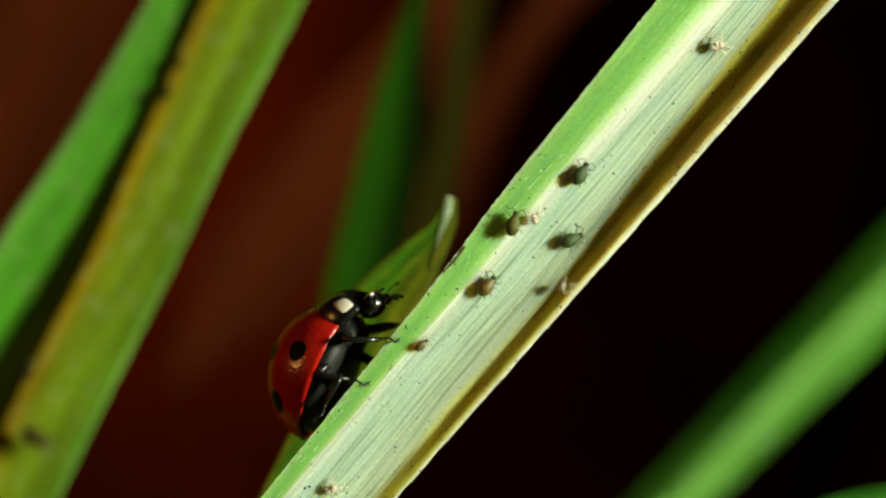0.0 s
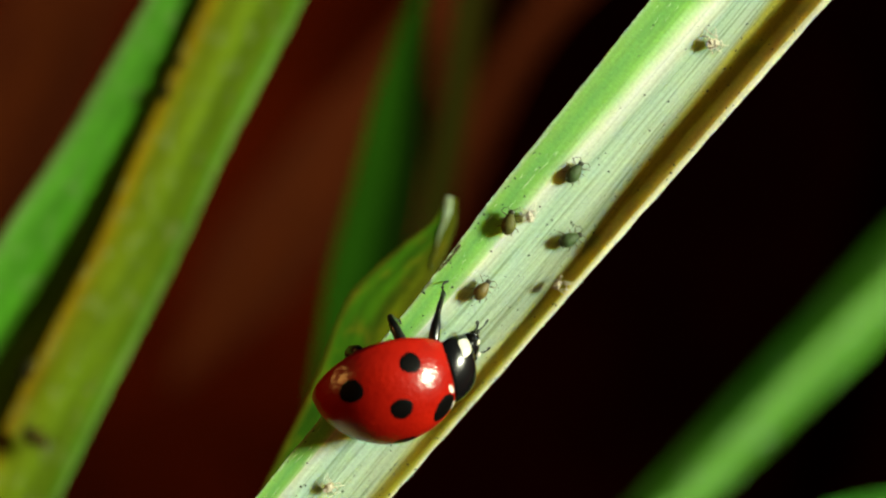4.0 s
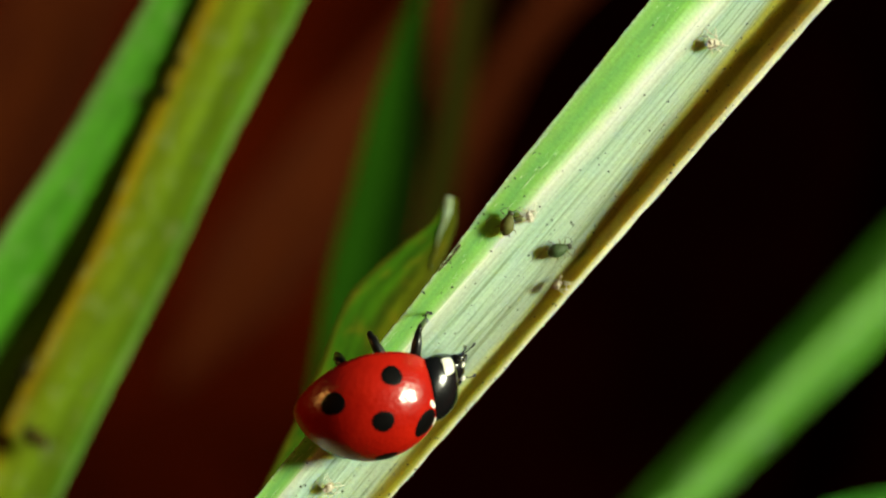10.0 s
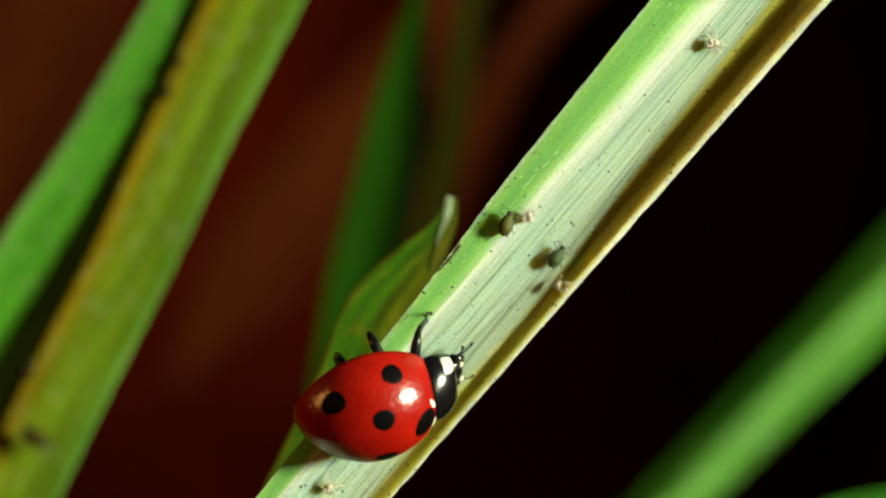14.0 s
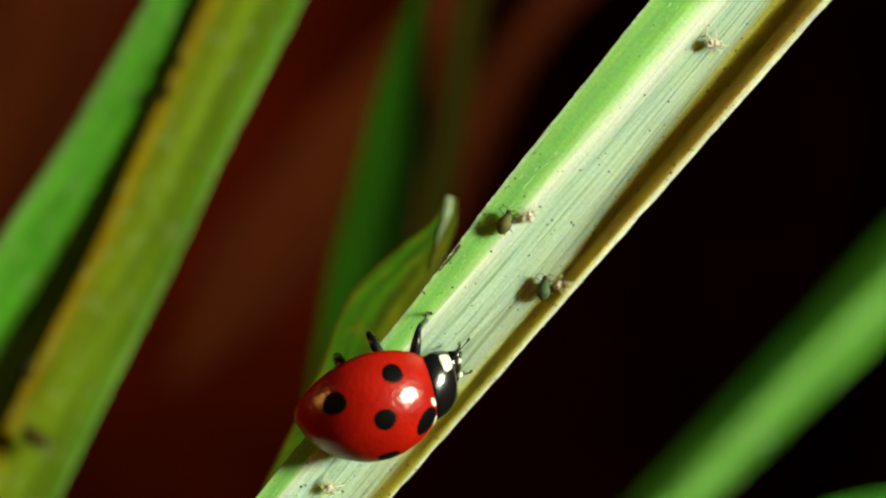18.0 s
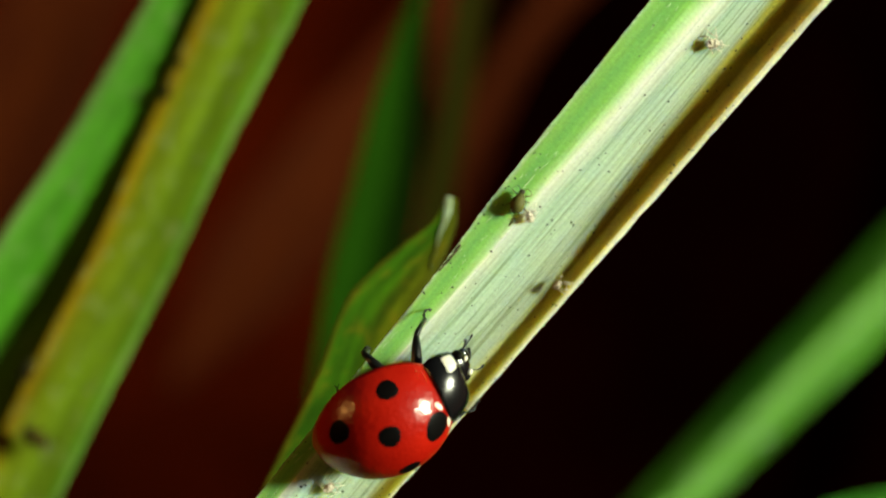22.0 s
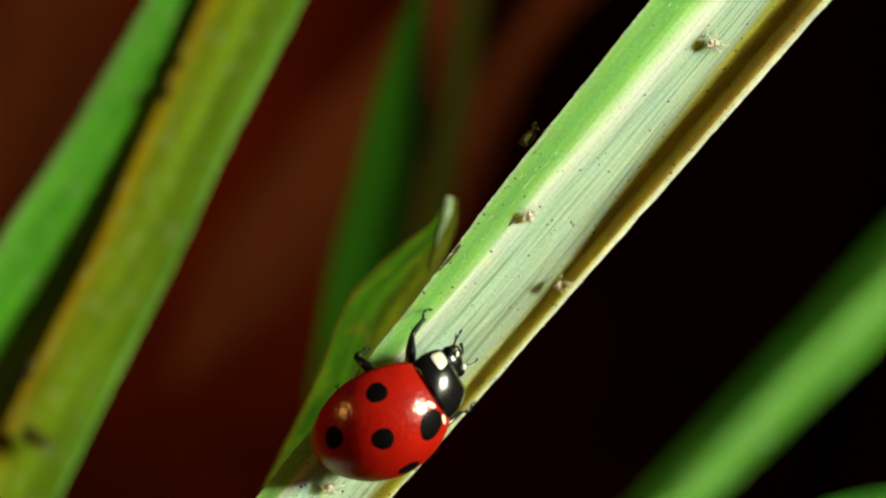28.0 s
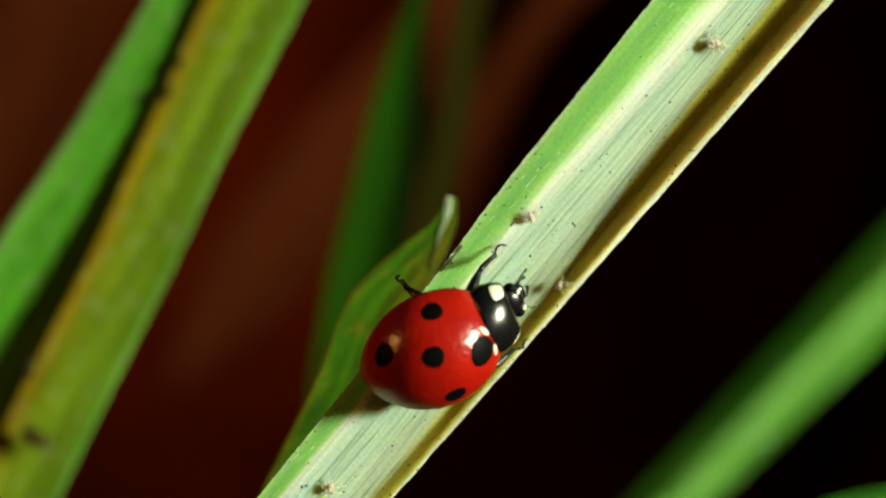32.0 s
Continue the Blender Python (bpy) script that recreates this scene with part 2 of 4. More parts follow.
def leaf_mesh(spine, widths, profile, thick, origin, across=24, wobble=0.0, seed=0, roll=0.0, span=(0.0, 1.0), bulge=None, paint=None):
    """A blade swept along a spine; profile(s) is its height towards the camera, as a share of the width."""
    bm = bmesh.new()
    layer = bm.loops.layers.uv.new("UVMap")
    n = len(spine)
    length, rows_front, rows_back, where = 0.0, [], [], {}
    origin = Vector(origin)
    for i, p in enumerate(spine):
        way = (spine[min(i + 1, n - 1)] - spine[max(i - 1, 0)]).normalized()
        side = way.cross(Vector((0, 1, 0))).normalized()
        if side.x < 0:
            side = -side
        face = side.cross(way)
        if face.y > 0:
            face = -face
        turn = Matrix.Rotation(radians(roll), 3, way)
        side, face = turn @ side, turn @ face
        if i:
            length += (p - spine[i - 1]).length
        w = widths[i]
        front, back = [], []
        for k in range(across + 1):
            s = span[0] + (span[1] - span[0]) * k / across
            ragged = wobble * noise.noise(Vector((s * 1.0, length * 0.9, seed))) if s in (0.0, 1.0) else 0
            ragged -= bulge(length) * (1 - step(s, 0, 0.25)) if bulge else 0
            q = p + side * ((s - 0.5) * w + ragged) + face * (profile(s, length) * w + wobble * 0.5 * noise.noise(Vector((s * 2, length * 0.15, seed + 5))))
            t = thick * (0.35 + 0.65 * (1 - abs(2 * s - 1) ** 4))
            a, b = bm.verts.new(q - origin), bm.verts.new(q - face * t - origin)
            where[a] = where[b] = (paint(s, length) if paint else s, length)
            front.append(a)
            back.append(b)
        rows_front.append(front)
        rows_back.append(back)
    faces = []
    for i in range(n - 1):
        for k in range(across):
            faces.append((rows_front[i][k], rows_front[i][k + 1], rows_front[i + 1][k + 1], rows_front[i + 1][k]))
            faces.append((rows_back[i][k + 1], rows_back[i][k], rows_back[i + 1][k], rows_back[i + 1][k + 1]))
        for k in [k for k, s in ((0, span[0]), (across, span[1])) if s in (0.0, 1.0)]:
            faces.append((rows_front[i][k], rows_front[i + 1][k], rows_back[i + 1][k], rows_back[i][k]))
    for i in (0, n - 1):
        for k in range(across):
            faces.append((rows_front[i][k], rows_back[i][k], rows_back[i][k + 1], rows_front[i][k + 1]))
    for f in faces:
        face_ = bm.faces.new(f)
        for loop in face_.loops:
            loop[layer].uv = where[loop.vert]
    bmesh.ops.recalc_face_normals(bm, faces=bm.faces)
    return bm


# ---- ground: flat soil that climbs into a bank behind the grass ----
def ground_height(x, y):
    """A small hollow, open towards the low sun: a bank behind the grass, unseen ones added at the left and behind the
    camera.
    """
    # The step forward at the right is added to shade the bank.
    foot = 130 - 48 * step(x, 40, 74)
    rise = min(max((y - foot) / 220, 0), 1)
    h = 520 * rise ** 1.15
    # Unseen banks, added to cut off sky light and its reflections.
    far = math.hypot(x, y + 40)
    toward_sun = step((x * 0.89 - (y + 40) * 0.46) / (far + 1), 0.45, 0.85)
    h = max(h, 520 * step(far, 330, 760) * (1 - toward_sun))
    # Unseen hummock at the right, added to throw shade over the bank.
    h = max(h, 119 * step(x, 45, 90) * step(y, 20, 150))
    rough = 5 * noise.noise(Vector((x * 0.03, y * 0.03, 1))) + 2.0 * noise.noise(Vector((x * 0.12, y * 0.12, 4)))
    return h + rough * (1 if rise > 0 else 0.5) - 1.5


def line_of(near, far, fine_step, reach):
    out, x, s = [], near, fine_step
    while x < far:
        out.append(x)
        x += fine_step
    out.append(far)
    x = far
    while x < reach:
        s *= 1.6
        x += s
        out.append(x)
    return out


def build_ground():
    bm = bmesh.new()
    right = line_of(0, 600, 8, 60000)
    xs = [-x for x in reversed(right[1:])] + right
    ys = [-y for y in reversed(line_of(0, 600, 10, 60000)[1:])] + line_of(0, 400, 6, 60000)
    grid = [[bm.verts.new((x, y, ground_height(x, y))) for x in xs] for y in ys]
    for a, b in zip(grid, grid[1:]):
        for k in range(len(xs) - 1):
            bm.faces.new((a[k], a[k + 1], b[k + 1], b[k]))
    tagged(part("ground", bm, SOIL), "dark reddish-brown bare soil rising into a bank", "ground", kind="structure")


build_ground()


# ---- the pale blade ----
AXIS, ACROSS = Vector((0.6438, 0, 0.7652)), Vector((0.7652, 0, -0.6438))
LOW = Vector((-5.186, 0, -10.687 + HIGH))
ROOT = Vector((-34.0, 2.0, -1.0))


def blade_width(l):
    if l < -8:
        return 4.45 - 0.37 + 0.01 * (l + 8)
    if l > 40:
        return max(0.3, 6.29 * (1 - ((l - 40) / 62) ** 2))
    return 4.45 + 0.0458 * l


def between(x, keys):
    """Straight lines from key to key."""
    for (a, p), (b, q) in zip(keys, keys[1:]):
        if x <= b:
            return p + (q - p) * min(max((x - a) / (b - a), 0), 1)
    return keys[-1][1]


LIP_HEIGHT = [(-6, 0.18), (3, 0.24), (7, 0.38), (12, 0.44), (15, 0.58), (18, 0.80), (21, 0.92), (26, 0.95), (34, 1.0)]
# Where the lip's gold starts, set to the edge of its cast shade.
LIP_TINT_START = [(-6, 0.93), (3, 0.89), (7, 0.835), (12, 0.84), (15, 0.825), (18, 0.785), (21, 0.735), (26, 0.70), (30, 0.68)]
CREAM_WIDE = [(-6, 0.015), (8, 0.025), (13, 0.045), (16, 0.07), (20, 0.11), (27, 0.13)]
GREEN_END = [(-6, 0.15), (0, 0.165), (8, 0.20), (12, 0.225), (17, 0.225), (22, 0.265), (27, 0.29)]


def blade_paint(s, l):
    """The blade's colours shift across it along its length: the green margin widens, the lip's gold and painted shade
    spread into the channel.
    """
    green = between(l, GREEN_END)
    return between(s, [(0.0, 0.0), (green, 0.21), (green + between(l, CREAM_WIDE), 0.32), (between(l, LIP_TINT_START), 0.72), (1.0, 1.0)])


def blade_profile(s, l):
    """Height towards the camera, in shares of the width: green flange, ridge, ribbed channel, raised lip."""
    tall = between(l, LIP_HEIGHT)
    h = 0.03 + 0.012 * step(s, 0.0, 0.2) - 0.095 * min(max((s - 0.22) / 0.43, 0), 1) + 0.195 * tall * step(s, 0.84, 0.955) - 0.09 * tall * step(s, 0.945, 1.0)
    ribs = 0.0016 * math.sin(s * 2 * math.pi * 23) + 0.0012 * math.sin(s * 2 * math.pi * 37 + 1)
    return h + ribs * (0.4 + 0.6 * step(s, 0.3, 0.38) * (1 - step(s, 0.72, 0.8)))


def on_blade(l, s, lift=0.0):
    """A place on the blade's face, l mm along it from its lowest visible point and s across it."""
    return LOW + AXIS * l + ACROSS * ((s - 0.5) * blade_width(l)) + Vector((0, -1, 0)) * (blade_profile(s, l) * blade_width(l) + lift)


def sway(t):
    """How far the blade leans under the beetle, in degrees, about its root."""
    keys = [(0.0, 0.118), (0.5, 0.105), (1.0, 0.075), (1.5, 0.050), (2.0, 0.038), (2.5, 0.018), (3.0, -0.008), (3.5, 0.006), (6.0, 0.0), (18.0, 0.008), (19.0, 0.012),
            (19.5, 0.035), (20.0, 0.045), (20.5, 0.032), (21.0, 0.008), (28.0, 0.008), (29.0, 0.010), (30.0, 0.018), (31.0, 0.040), (31.5, 0.045), (32.0, 0.040)]
    for (a, x), (b, y) in zip(keys, keys[1:]):
        if t <= b:
            return x + (y - x) * (t - a) / (b - a)
    return keys[-1][1]


def lean(t):
    pivot = Matrix.Translation(ROOT * MM)
    return pivot @ Matrix.Rotation(radians(sway(t)), 4, "Y") @ pivot.inverted()


def build_blade():
    thing = tagged(new("reed_leaf"), "pale green-edged reed leaf with a ribbed cream channel and brown lip", "leaf")
    thing.location = ROOT * MM
    start = LOW + AXIS * -10
    low = spline([ROOT, ROOT + Vector((5.5, -0.8, 30)), ROOT + Vector((14.0, -1.6, 60)), start], 12)[:-1]
    straight = [LOW + AXIS * (-10 + 0.5 * i) for i in range(104)]
    top = straight[-1]
    high = spline([top, top + AXIS * 20 + Vector((1, 0.5, 0)), top + AXIS * 38 + Vector((6, 2, -3)), top + AXIS * 55 + Vector((15, 4, -10))], 10)[1:]
    spine = low + straight + high
    ls = [-10 - 1.0 * (len(low) - i) for i in range(len(low))] + [-10 + 0.5 * i for i in range(104)] + [41.5 + 1.9 * (i + 1) for i in range(len(high))]
    begin = sum((b - a).length for a, b in zip(low + straight[:1], (low + straight[:1])[1:])) + 10

    def swell(length):
        return 0.19 * step(length - begin, 9, 16) * (1 - step(length - begin, 26, 30))

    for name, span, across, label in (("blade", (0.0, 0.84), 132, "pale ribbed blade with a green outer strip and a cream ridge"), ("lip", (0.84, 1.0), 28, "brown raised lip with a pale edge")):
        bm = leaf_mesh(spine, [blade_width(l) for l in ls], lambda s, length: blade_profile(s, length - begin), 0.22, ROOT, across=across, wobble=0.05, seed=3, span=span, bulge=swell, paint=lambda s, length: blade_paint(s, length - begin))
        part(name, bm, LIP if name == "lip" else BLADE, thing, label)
    rnd = random.Random(5)
    bm = bmesh.new()
    for _ in range(360):
        l, s = rnd.uniform(-6, 34), rnd.random()
        if rnd.random() < 0.35:
            s = rnd.choice((rnd.uniform(0.0, 0.04), rnd.uniform(0.9, 0.99), rnd.uniform(0.72, 0.82)))
        r = rnd.choice((0.025, 0.035, 0.04, 0.05, 0.065))
        pebble(bm, on_blade(l, s, 0.0) - ROOT, (r, r * 0.5, r * rnd.uniform(0.7, 1.3)))
    tagged(part("specks", bm, SPECK, thing, "tiny dark specks of mould"), kind="stuff")
    for (l, s), long, wide, material, label in (((11.56, 0.009), 0.9, 0.07, TEAR, "brown torn scar"), ((10.99, 0.007), 0.5, 0.05, TEAR, "brown torn scar"), ((14.31, 0.219), 0.35, 0.06, TEAR, "brown torn scar"),
                                               ((17.97, -0.012), 1.5, 0.022, SCRATCH, "pale scratch in the green skin"), ((16.08, 0.120), 0.7, 0.02, SCRATCH, "pale scratch in the green skin"),
                                               ((20.63, 0.042), 1.1, 0.02, SCRATCH, "pale scratch in the green skin"), ((7.10, 0.045), 0.8, 0.02, SCRATCH, "pale scratch in the green skin")):
        bm = bmesh.new()
        here = on_blade(l, s, 0.0) - ROOT
        for k in range(6):
            ball(bm, here + AXIS * (long * (k / 5 - 0.5)) + ACROSS * rnd.uniform(-0.5, 0.5) * wide, (wide * rnd.uniform(0.5, 1.2), 0.02, long * 0.16), 5, 8, Matrix.Rotation(radians(40), 4, "Y"))
        part("scar", bm, material, thing, label)
    bm = bmesh.new()
    for _ in range(110):
        l, s = rnd.uniform(-4, 33), rnd.uniform(0.01, 0.17)
        long, wide = rnd.uniform(0.10, 0.45), rnd.uniform(0.008, 0.020)
        pebble(bm, on_blade(l, s, 0.0) - ROOT, (wide, 0.012, long), Matrix.Rotation(radians(40 + rnd.uniform(-6, 6)), 3, "Y"))
    tagged(part("scuffs", bm, SCRATCH, thing, "fine pale scuffs in the green strip"), kind="stuff")
    bm = bmesh.new()
    for _ in range(200):
        l = rnd.uniform(-8, 38)
        edge = rnd.random() < 0.85
        here = on_blade(l, 0.0 if edge else 1.0, 0.0) - ROOT - ACROSS * (swell(begin + l) if edge else 0)
        pebble(bm, here, (rnd.uniform(0.012, 0.035), 0.03, rnd.uniform(0.03, 0.16)), Matrix.Rotation(radians(40), 3, "Y"))
    tagged(part("edge_teeth", bm, SCRATCH, thing, "tiny pale teeth along the edges"), kind="stuff")
    return thing


grass_blade = build_blade()


# ---- the other leaves ----
def flat_v(depth):
    return lambda fold: lambda s, length: depth * (math.sqrt((s - fold) ** 2 + 0.003) - 0.25)


def build_leaf(name, label, points, widths, material, profile, fold=0.5, thick=0.25, roll=0.0, seed=0, group=""):
    pts = [Vector((u, d, v + HIGH)) for u, v, d in points]
    spine = spline(pts, 14)
    w = []
    for a, b in zip(widths, widths[1:]):
        w += [a + (b - a) * k / 14 for k in range(14)]
    w.append(widths[-1])
    thing = tagged(new(name), label, "leaf", group)
    thing.location = pts[0] * MM
    for span in ((0.0, fold), (fold, 1.0)):
        part("leaf_half", leaf_mesh(spine, w, profile(fold), thick, pts[0], across=16, wobble=0.05, seed=seed, roll=roll, span=span), material, thing)
    return thing


build_leaf("grass_leaf", "olive-green grass leaf with an orange-brown edge", [(-36, -100, 21), (-31, -50, 21), (-22, -13.5, 21), (-18.36, -5.81, 21), (-15.77, -0.76, 21), (-13.09, 5.21, 21), (-9.56, 12.56, 21), (-4.2, 23.38, 21), (15.06, 64.55, 22), (31.74, 79.35, 26)],
           [3.0, 3.6, 4.15, 4.13, 4.13, 4.2, 4.67, 3.9, 2.2, 0.3], LEAF_OLIVE, flat_v(0.10), 0.6, seed=2)
build_leaf("grass_leaf", "bright green grass leaf with a pale edge", [(-48, -100, 25), (-42, -50, 24), (-24.0, -7.45, 22.3), (-19.62, -0.33, 21.85), (-17.49, 2.85, 21.6), (-14.42, 8.14, 21.32), (-11.52, 13.4, 21.28), (-7.0, 22.3, 21.28), (5.29, 58.24, 24), (23.22, 76, 32)],
           [3.0, 3.8, 5.97, 5.92, 5.82, 5.5, 5.3, 5.0, 2.5, 0.3], LEAF_GREEN, flat_v(0.03), 0.4, seed=4)
short_leaf = build_leaf("short_leaf", "short yellow-green leaf with a pale withered tip", [(-22, -101, 8), (-17, -60, 8), (-6.88, -11.87, 8), (-4.19, -6.70, 8), (-2.79, -2.82, 8), (-0.98, -0.33, 8), (0.02, 1.0, 8), (0.40, 2.35, 8)],
           [2.0, 3.0, 3.3, 3.70, 3.3, 2.0, 1.05, 0.50], LEAF_YELLOW, flat_v(0.03), 0.55, seed=6)
short_root = Vector((-22, 8, -101 + HIGH))
edge_line = spline([Vector((u, 7.92, v + HIGH)) for u, v in ((-0.60, -0.90), (-0.25, 0.26), (0.08, 1.30), (0.30, 2.42))], 8)
edge_widths = [0.02 + 0.30 * step(k, 5, 22) for k in range(len(edge_line))]
part("withered_edge", leaf_mesh(edge_line, edge_widths, lambda s, length: -0.1 * (2 * s - 1) ** 2, 0.12, short_root, across=8, wobble=0.08, seed=7), WITHERED, short_leaf, "pale withered edge and tip")
build_leaf("grass_leaf", "green grass leaf coloured as in deep shade", [(-16, -101, 45), (-14, -60, 45), (-6.4, -14.63, 45), (-4.47, -1.30, 45), (-3.13, 4.70, 45), (-2.63, 8.03, 45), (-2.07, 11.37, 45), (-1.3, 14.7, 45), (-0.7, 17.2, 45)],
           [2.0, 3.0, 4.4, 4.4, 3.9, 3.3, 2.2, 1.0, 0.2], LEAF_SHADED, flat_v(0.25), 0.5, seed=8)
build_leaf("grass_leaf", "narrow bronze-brown grass leaf coloured as in deep shade", [(-11, -101, 46), (-9, -60, 46), (-4.2, -14.0, 46), (-1.5, -2.0, 46), (-0.6, 1.4, 46), (0.05, 4.7, 46), (0.72, 8.05, 46), (1.22, 11.4, 46), (1.75, 14.7, 46), (4.5, 30, 46)],
           [1.5, 1.8, 1.8, 1.8, 1.75, 1.75, 1.75, 1.85, 1.85, 0.3], LEAF_BRONZE_SHADED, flat_v(0.15), 0.5, seed=9)
build_leaf("grass_leaf", "broad green grass leaf leaning out of the soil", [(-10, -101, 40), (-6, -55, 38), (6.13, -25.03, 58), (14.93, -15.75, 58), (21.65, -8.85, 58), (28.18, -2.30, 58), (36.52, 6.15, 58), (45.51, 14.06, 58), (66, 35, 58)],
           [3.0, 3.5, 3.65, 3.80, 4.40, 5.10, 5.57, 3.5, 0.3], LEAF_FAR, flat_v(-0.7), 0.40, seed=10)
build_leaf("grass_leaf", "green grass leaf arching low over the soil", [(2, -101, 45), (6, -50, 45), (13.20, -25.6, 45), (21.19, -17.3, 45), (26.52, -15.75, 45), (32.19, -15.65, 45), (34, -22, 45)],
           [2.0, 3.0, 2.67, 2.83, 2.83, 2.00, 0.4], LEAF_FAR, flat_v(0.08), 0.5, seed=12)
# The first leaf is added to lighten the bank at the upper left.
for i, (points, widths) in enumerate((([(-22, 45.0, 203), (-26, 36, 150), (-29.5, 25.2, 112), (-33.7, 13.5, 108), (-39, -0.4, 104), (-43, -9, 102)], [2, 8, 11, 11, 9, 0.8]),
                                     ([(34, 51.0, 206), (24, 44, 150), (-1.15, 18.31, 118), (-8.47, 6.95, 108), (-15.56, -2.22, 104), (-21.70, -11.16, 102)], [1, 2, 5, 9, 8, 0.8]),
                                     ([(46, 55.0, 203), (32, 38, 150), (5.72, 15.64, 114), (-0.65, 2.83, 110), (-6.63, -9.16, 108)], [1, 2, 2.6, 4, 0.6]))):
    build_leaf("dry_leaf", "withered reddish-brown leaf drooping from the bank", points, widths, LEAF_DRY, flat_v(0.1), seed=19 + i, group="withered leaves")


# ---- the ladybird: x forward, y to its left, z up from its back's rim ----
DA, DB, DC = 3.08, 2.60, 2.76


def shell_bend(p):
    """From an ellipsoid to the wing cases' outline: blunt in front, drawn out behind."""
    x, y, z = p
    if x > 2.0:
        x = 2.0 + (x - 2.0) * 0.95
    if x < 0:
        y *= 1 - 0.15 * (x / DA) ** 2
        x *= 1 + 0.06 * (x / DA) ** 2
    return Vector((x, y, z))


def wing_case(side):
    bm = bmesh.new()
    rings, around = 22, 30
    outer, inner = [], []
    for i in range(rings + 1):
        phi = math.pi / 2 * i / rings
        a_row, b_row = [], []
        for k in range(around + 1):
            th = math.pi * k / around
            e = Vector((DA * math.sin(phi) * math.cos(th), side * DB * math.sin(phi) * math.sin(th), DC * math.cos(phi)))
            p = shell_bend(e)
            p.y += side * 0.001
            if i == rings:
                p.x, p.y = p.x * 1.01, p.y * 1.01
            a_row.append(bm.verts.new(p))
            b_row.append(bm.verts.new((p.x * 0.955, side * 0.001 + (p.y - side * 0.001) * 0.955, p.z * 0.955 - 0.02)))
        outer.append(a_row)
        inner.append(b_row)
    for i in range(rings):
        for k in range(around):
            bm.faces.new((outer[i][k], outer[i + 1][k], outer[i + 1][k + 1], outer[i][k + 1]))
            bm.faces.new((inner[i][k + 1], inner[i + 1][k + 1], inner[i + 1][k], inner[i][k]))
    for k in range(around):
        bm.faces.new((outer[rings][k], inner[rings][k], inner[rings][k + 1], outer[rings][k + 1]))
    bmesh.ops.remove_doubles(bm, verts=bm.verts, dist=0.0005)
    bmesh.ops.recalc_face_normals(bm, faces=bm.faces)
    return bm


def patch(x, y, long, wide, lift, turn=0.0):
    """An oval mark that lies on the wing cases, with a slightly uneven rim."""
    ra = Vector((DA, DB, DC))
    p = Vector((x, y, ra.z * math.sqrt(max(0.02, 1 - (x / ra.x) ** 2 - (y / ra.y) ** 2))))
    normal = Vector((p.x / ra.x ** 2, p.y / ra.y ** 2, p.z / ra.z ** 2)).normalized()
    one = (Vector((1, 0, 0)) - normal * normal.x).normalized()
    two = normal.cross(one)
    one, two = one * math.cos(turn) + two * math.sin(turn), two * math.cos(turn) - one * math.sin(turn)
    bm = bmesh.new()

    def onto(q, out):
        k = 1 / math.sqrt((q.x / ra.x) ** 2 + (q.y / ra.y) ** 2 + (q.z / ra.z) ** 2)
        return shell_bend(q * k * (1 + out))

    mid = bm.verts.new(onto(p, lift))
    prev = None
    for ring in range(1, 6):
        r = ring / 5
        row = []
        for k in range(28):
            t = 2 * math.pi * k / 28
            c, s = math.cos(t), math.sin(t)
            f = 1 + 0.04 * math.sin(3 * t + x * 5)
            row.append(bm.verts.new(onto(p + one * (c * f * r * long) + two * (s * f * r * wide), lift if ring < 5 else -lift)))
        for k in range(28):
            if prev is None:
                bm.faces.new((mid, row[k], row[(k + 1) % 28]))
            else:
                bm.faces.new((prev[k], row[k], row[(k + 1) % 28], prev[(k + 1) % 28]))
        prev = row
    bmesh.ops.recalc_face_normals(bm, faces=bm.faces)
    return bm


SPOTS = {"shoulder": (0.80, 2.27), "disc": (0.02, 1.11), "rear": (-1.80, 1.68)}
HINGE = Vector((2.2, 0, 0.45))
LEGS = {}
THIGH, SHANK = 1.65, 2.25


def vec_mul(a, b):
    return Vector((a[0] * b[0], a[1] * b[1], a[2] * b[2]))


def shield(u, angle, out=0.0):
    """The pronotum's surface: u from its hind edge to its hollowed front edge, angle in degrees from the middle line."""
    c, v = max(math.cos(radians(angle)), 0.0), math.sin(radians(angle))
    back, front = 2.10 + 0.30 * v * v, 3.66 + 0.16 * v * v
    wide = 1.66 * (1 - 0.30 * u ** 2.2) - 0.16 * (1 - u) ** 3
    tall = 0.72 + 0.86 * math.sqrt(1 - (0.97 * u) ** 2)
    return Vector((back + (front - back) * u - 0.06, 1.03 * (wide + out) * v, 0.11 + (tall + out) * c ** 0.95))


def corner_mark(side):
    """A squarish mark that lies on the pronotum's front corner."""
    bm = bmesh.new()
    mid, prev = bm.verts.new(shield(0.74, side * 64, 0.02) - HINGE), None
    for ring in range(1, 5):
        row = []
        for k in range(24):
            t = 2 * math.pi * k / 24
            c, s = math.cos(t), math.sin(t)
            f = (abs(c) ** 4.5 + abs(s) ** 4.5) ** (-1 / 4.5) * ring / 4
            row.append(bm.verts.new(shield(0.74 + 0.225 * c * f + 0.03 * s * f, side * (64 + 18 * s * f), 0.02 if ring < 4 else -0.02) - HINGE))
        for k in range(24):
            n = (k + 1) % 24
            bm.faces.new((mid, row[k], row[n]) if prev is None else (prev[k], row[k], row[n], prev[n]))
        prev = row
    bmesh.ops.recalc_face_normals(bm, faces=bm.faces)
    return bm


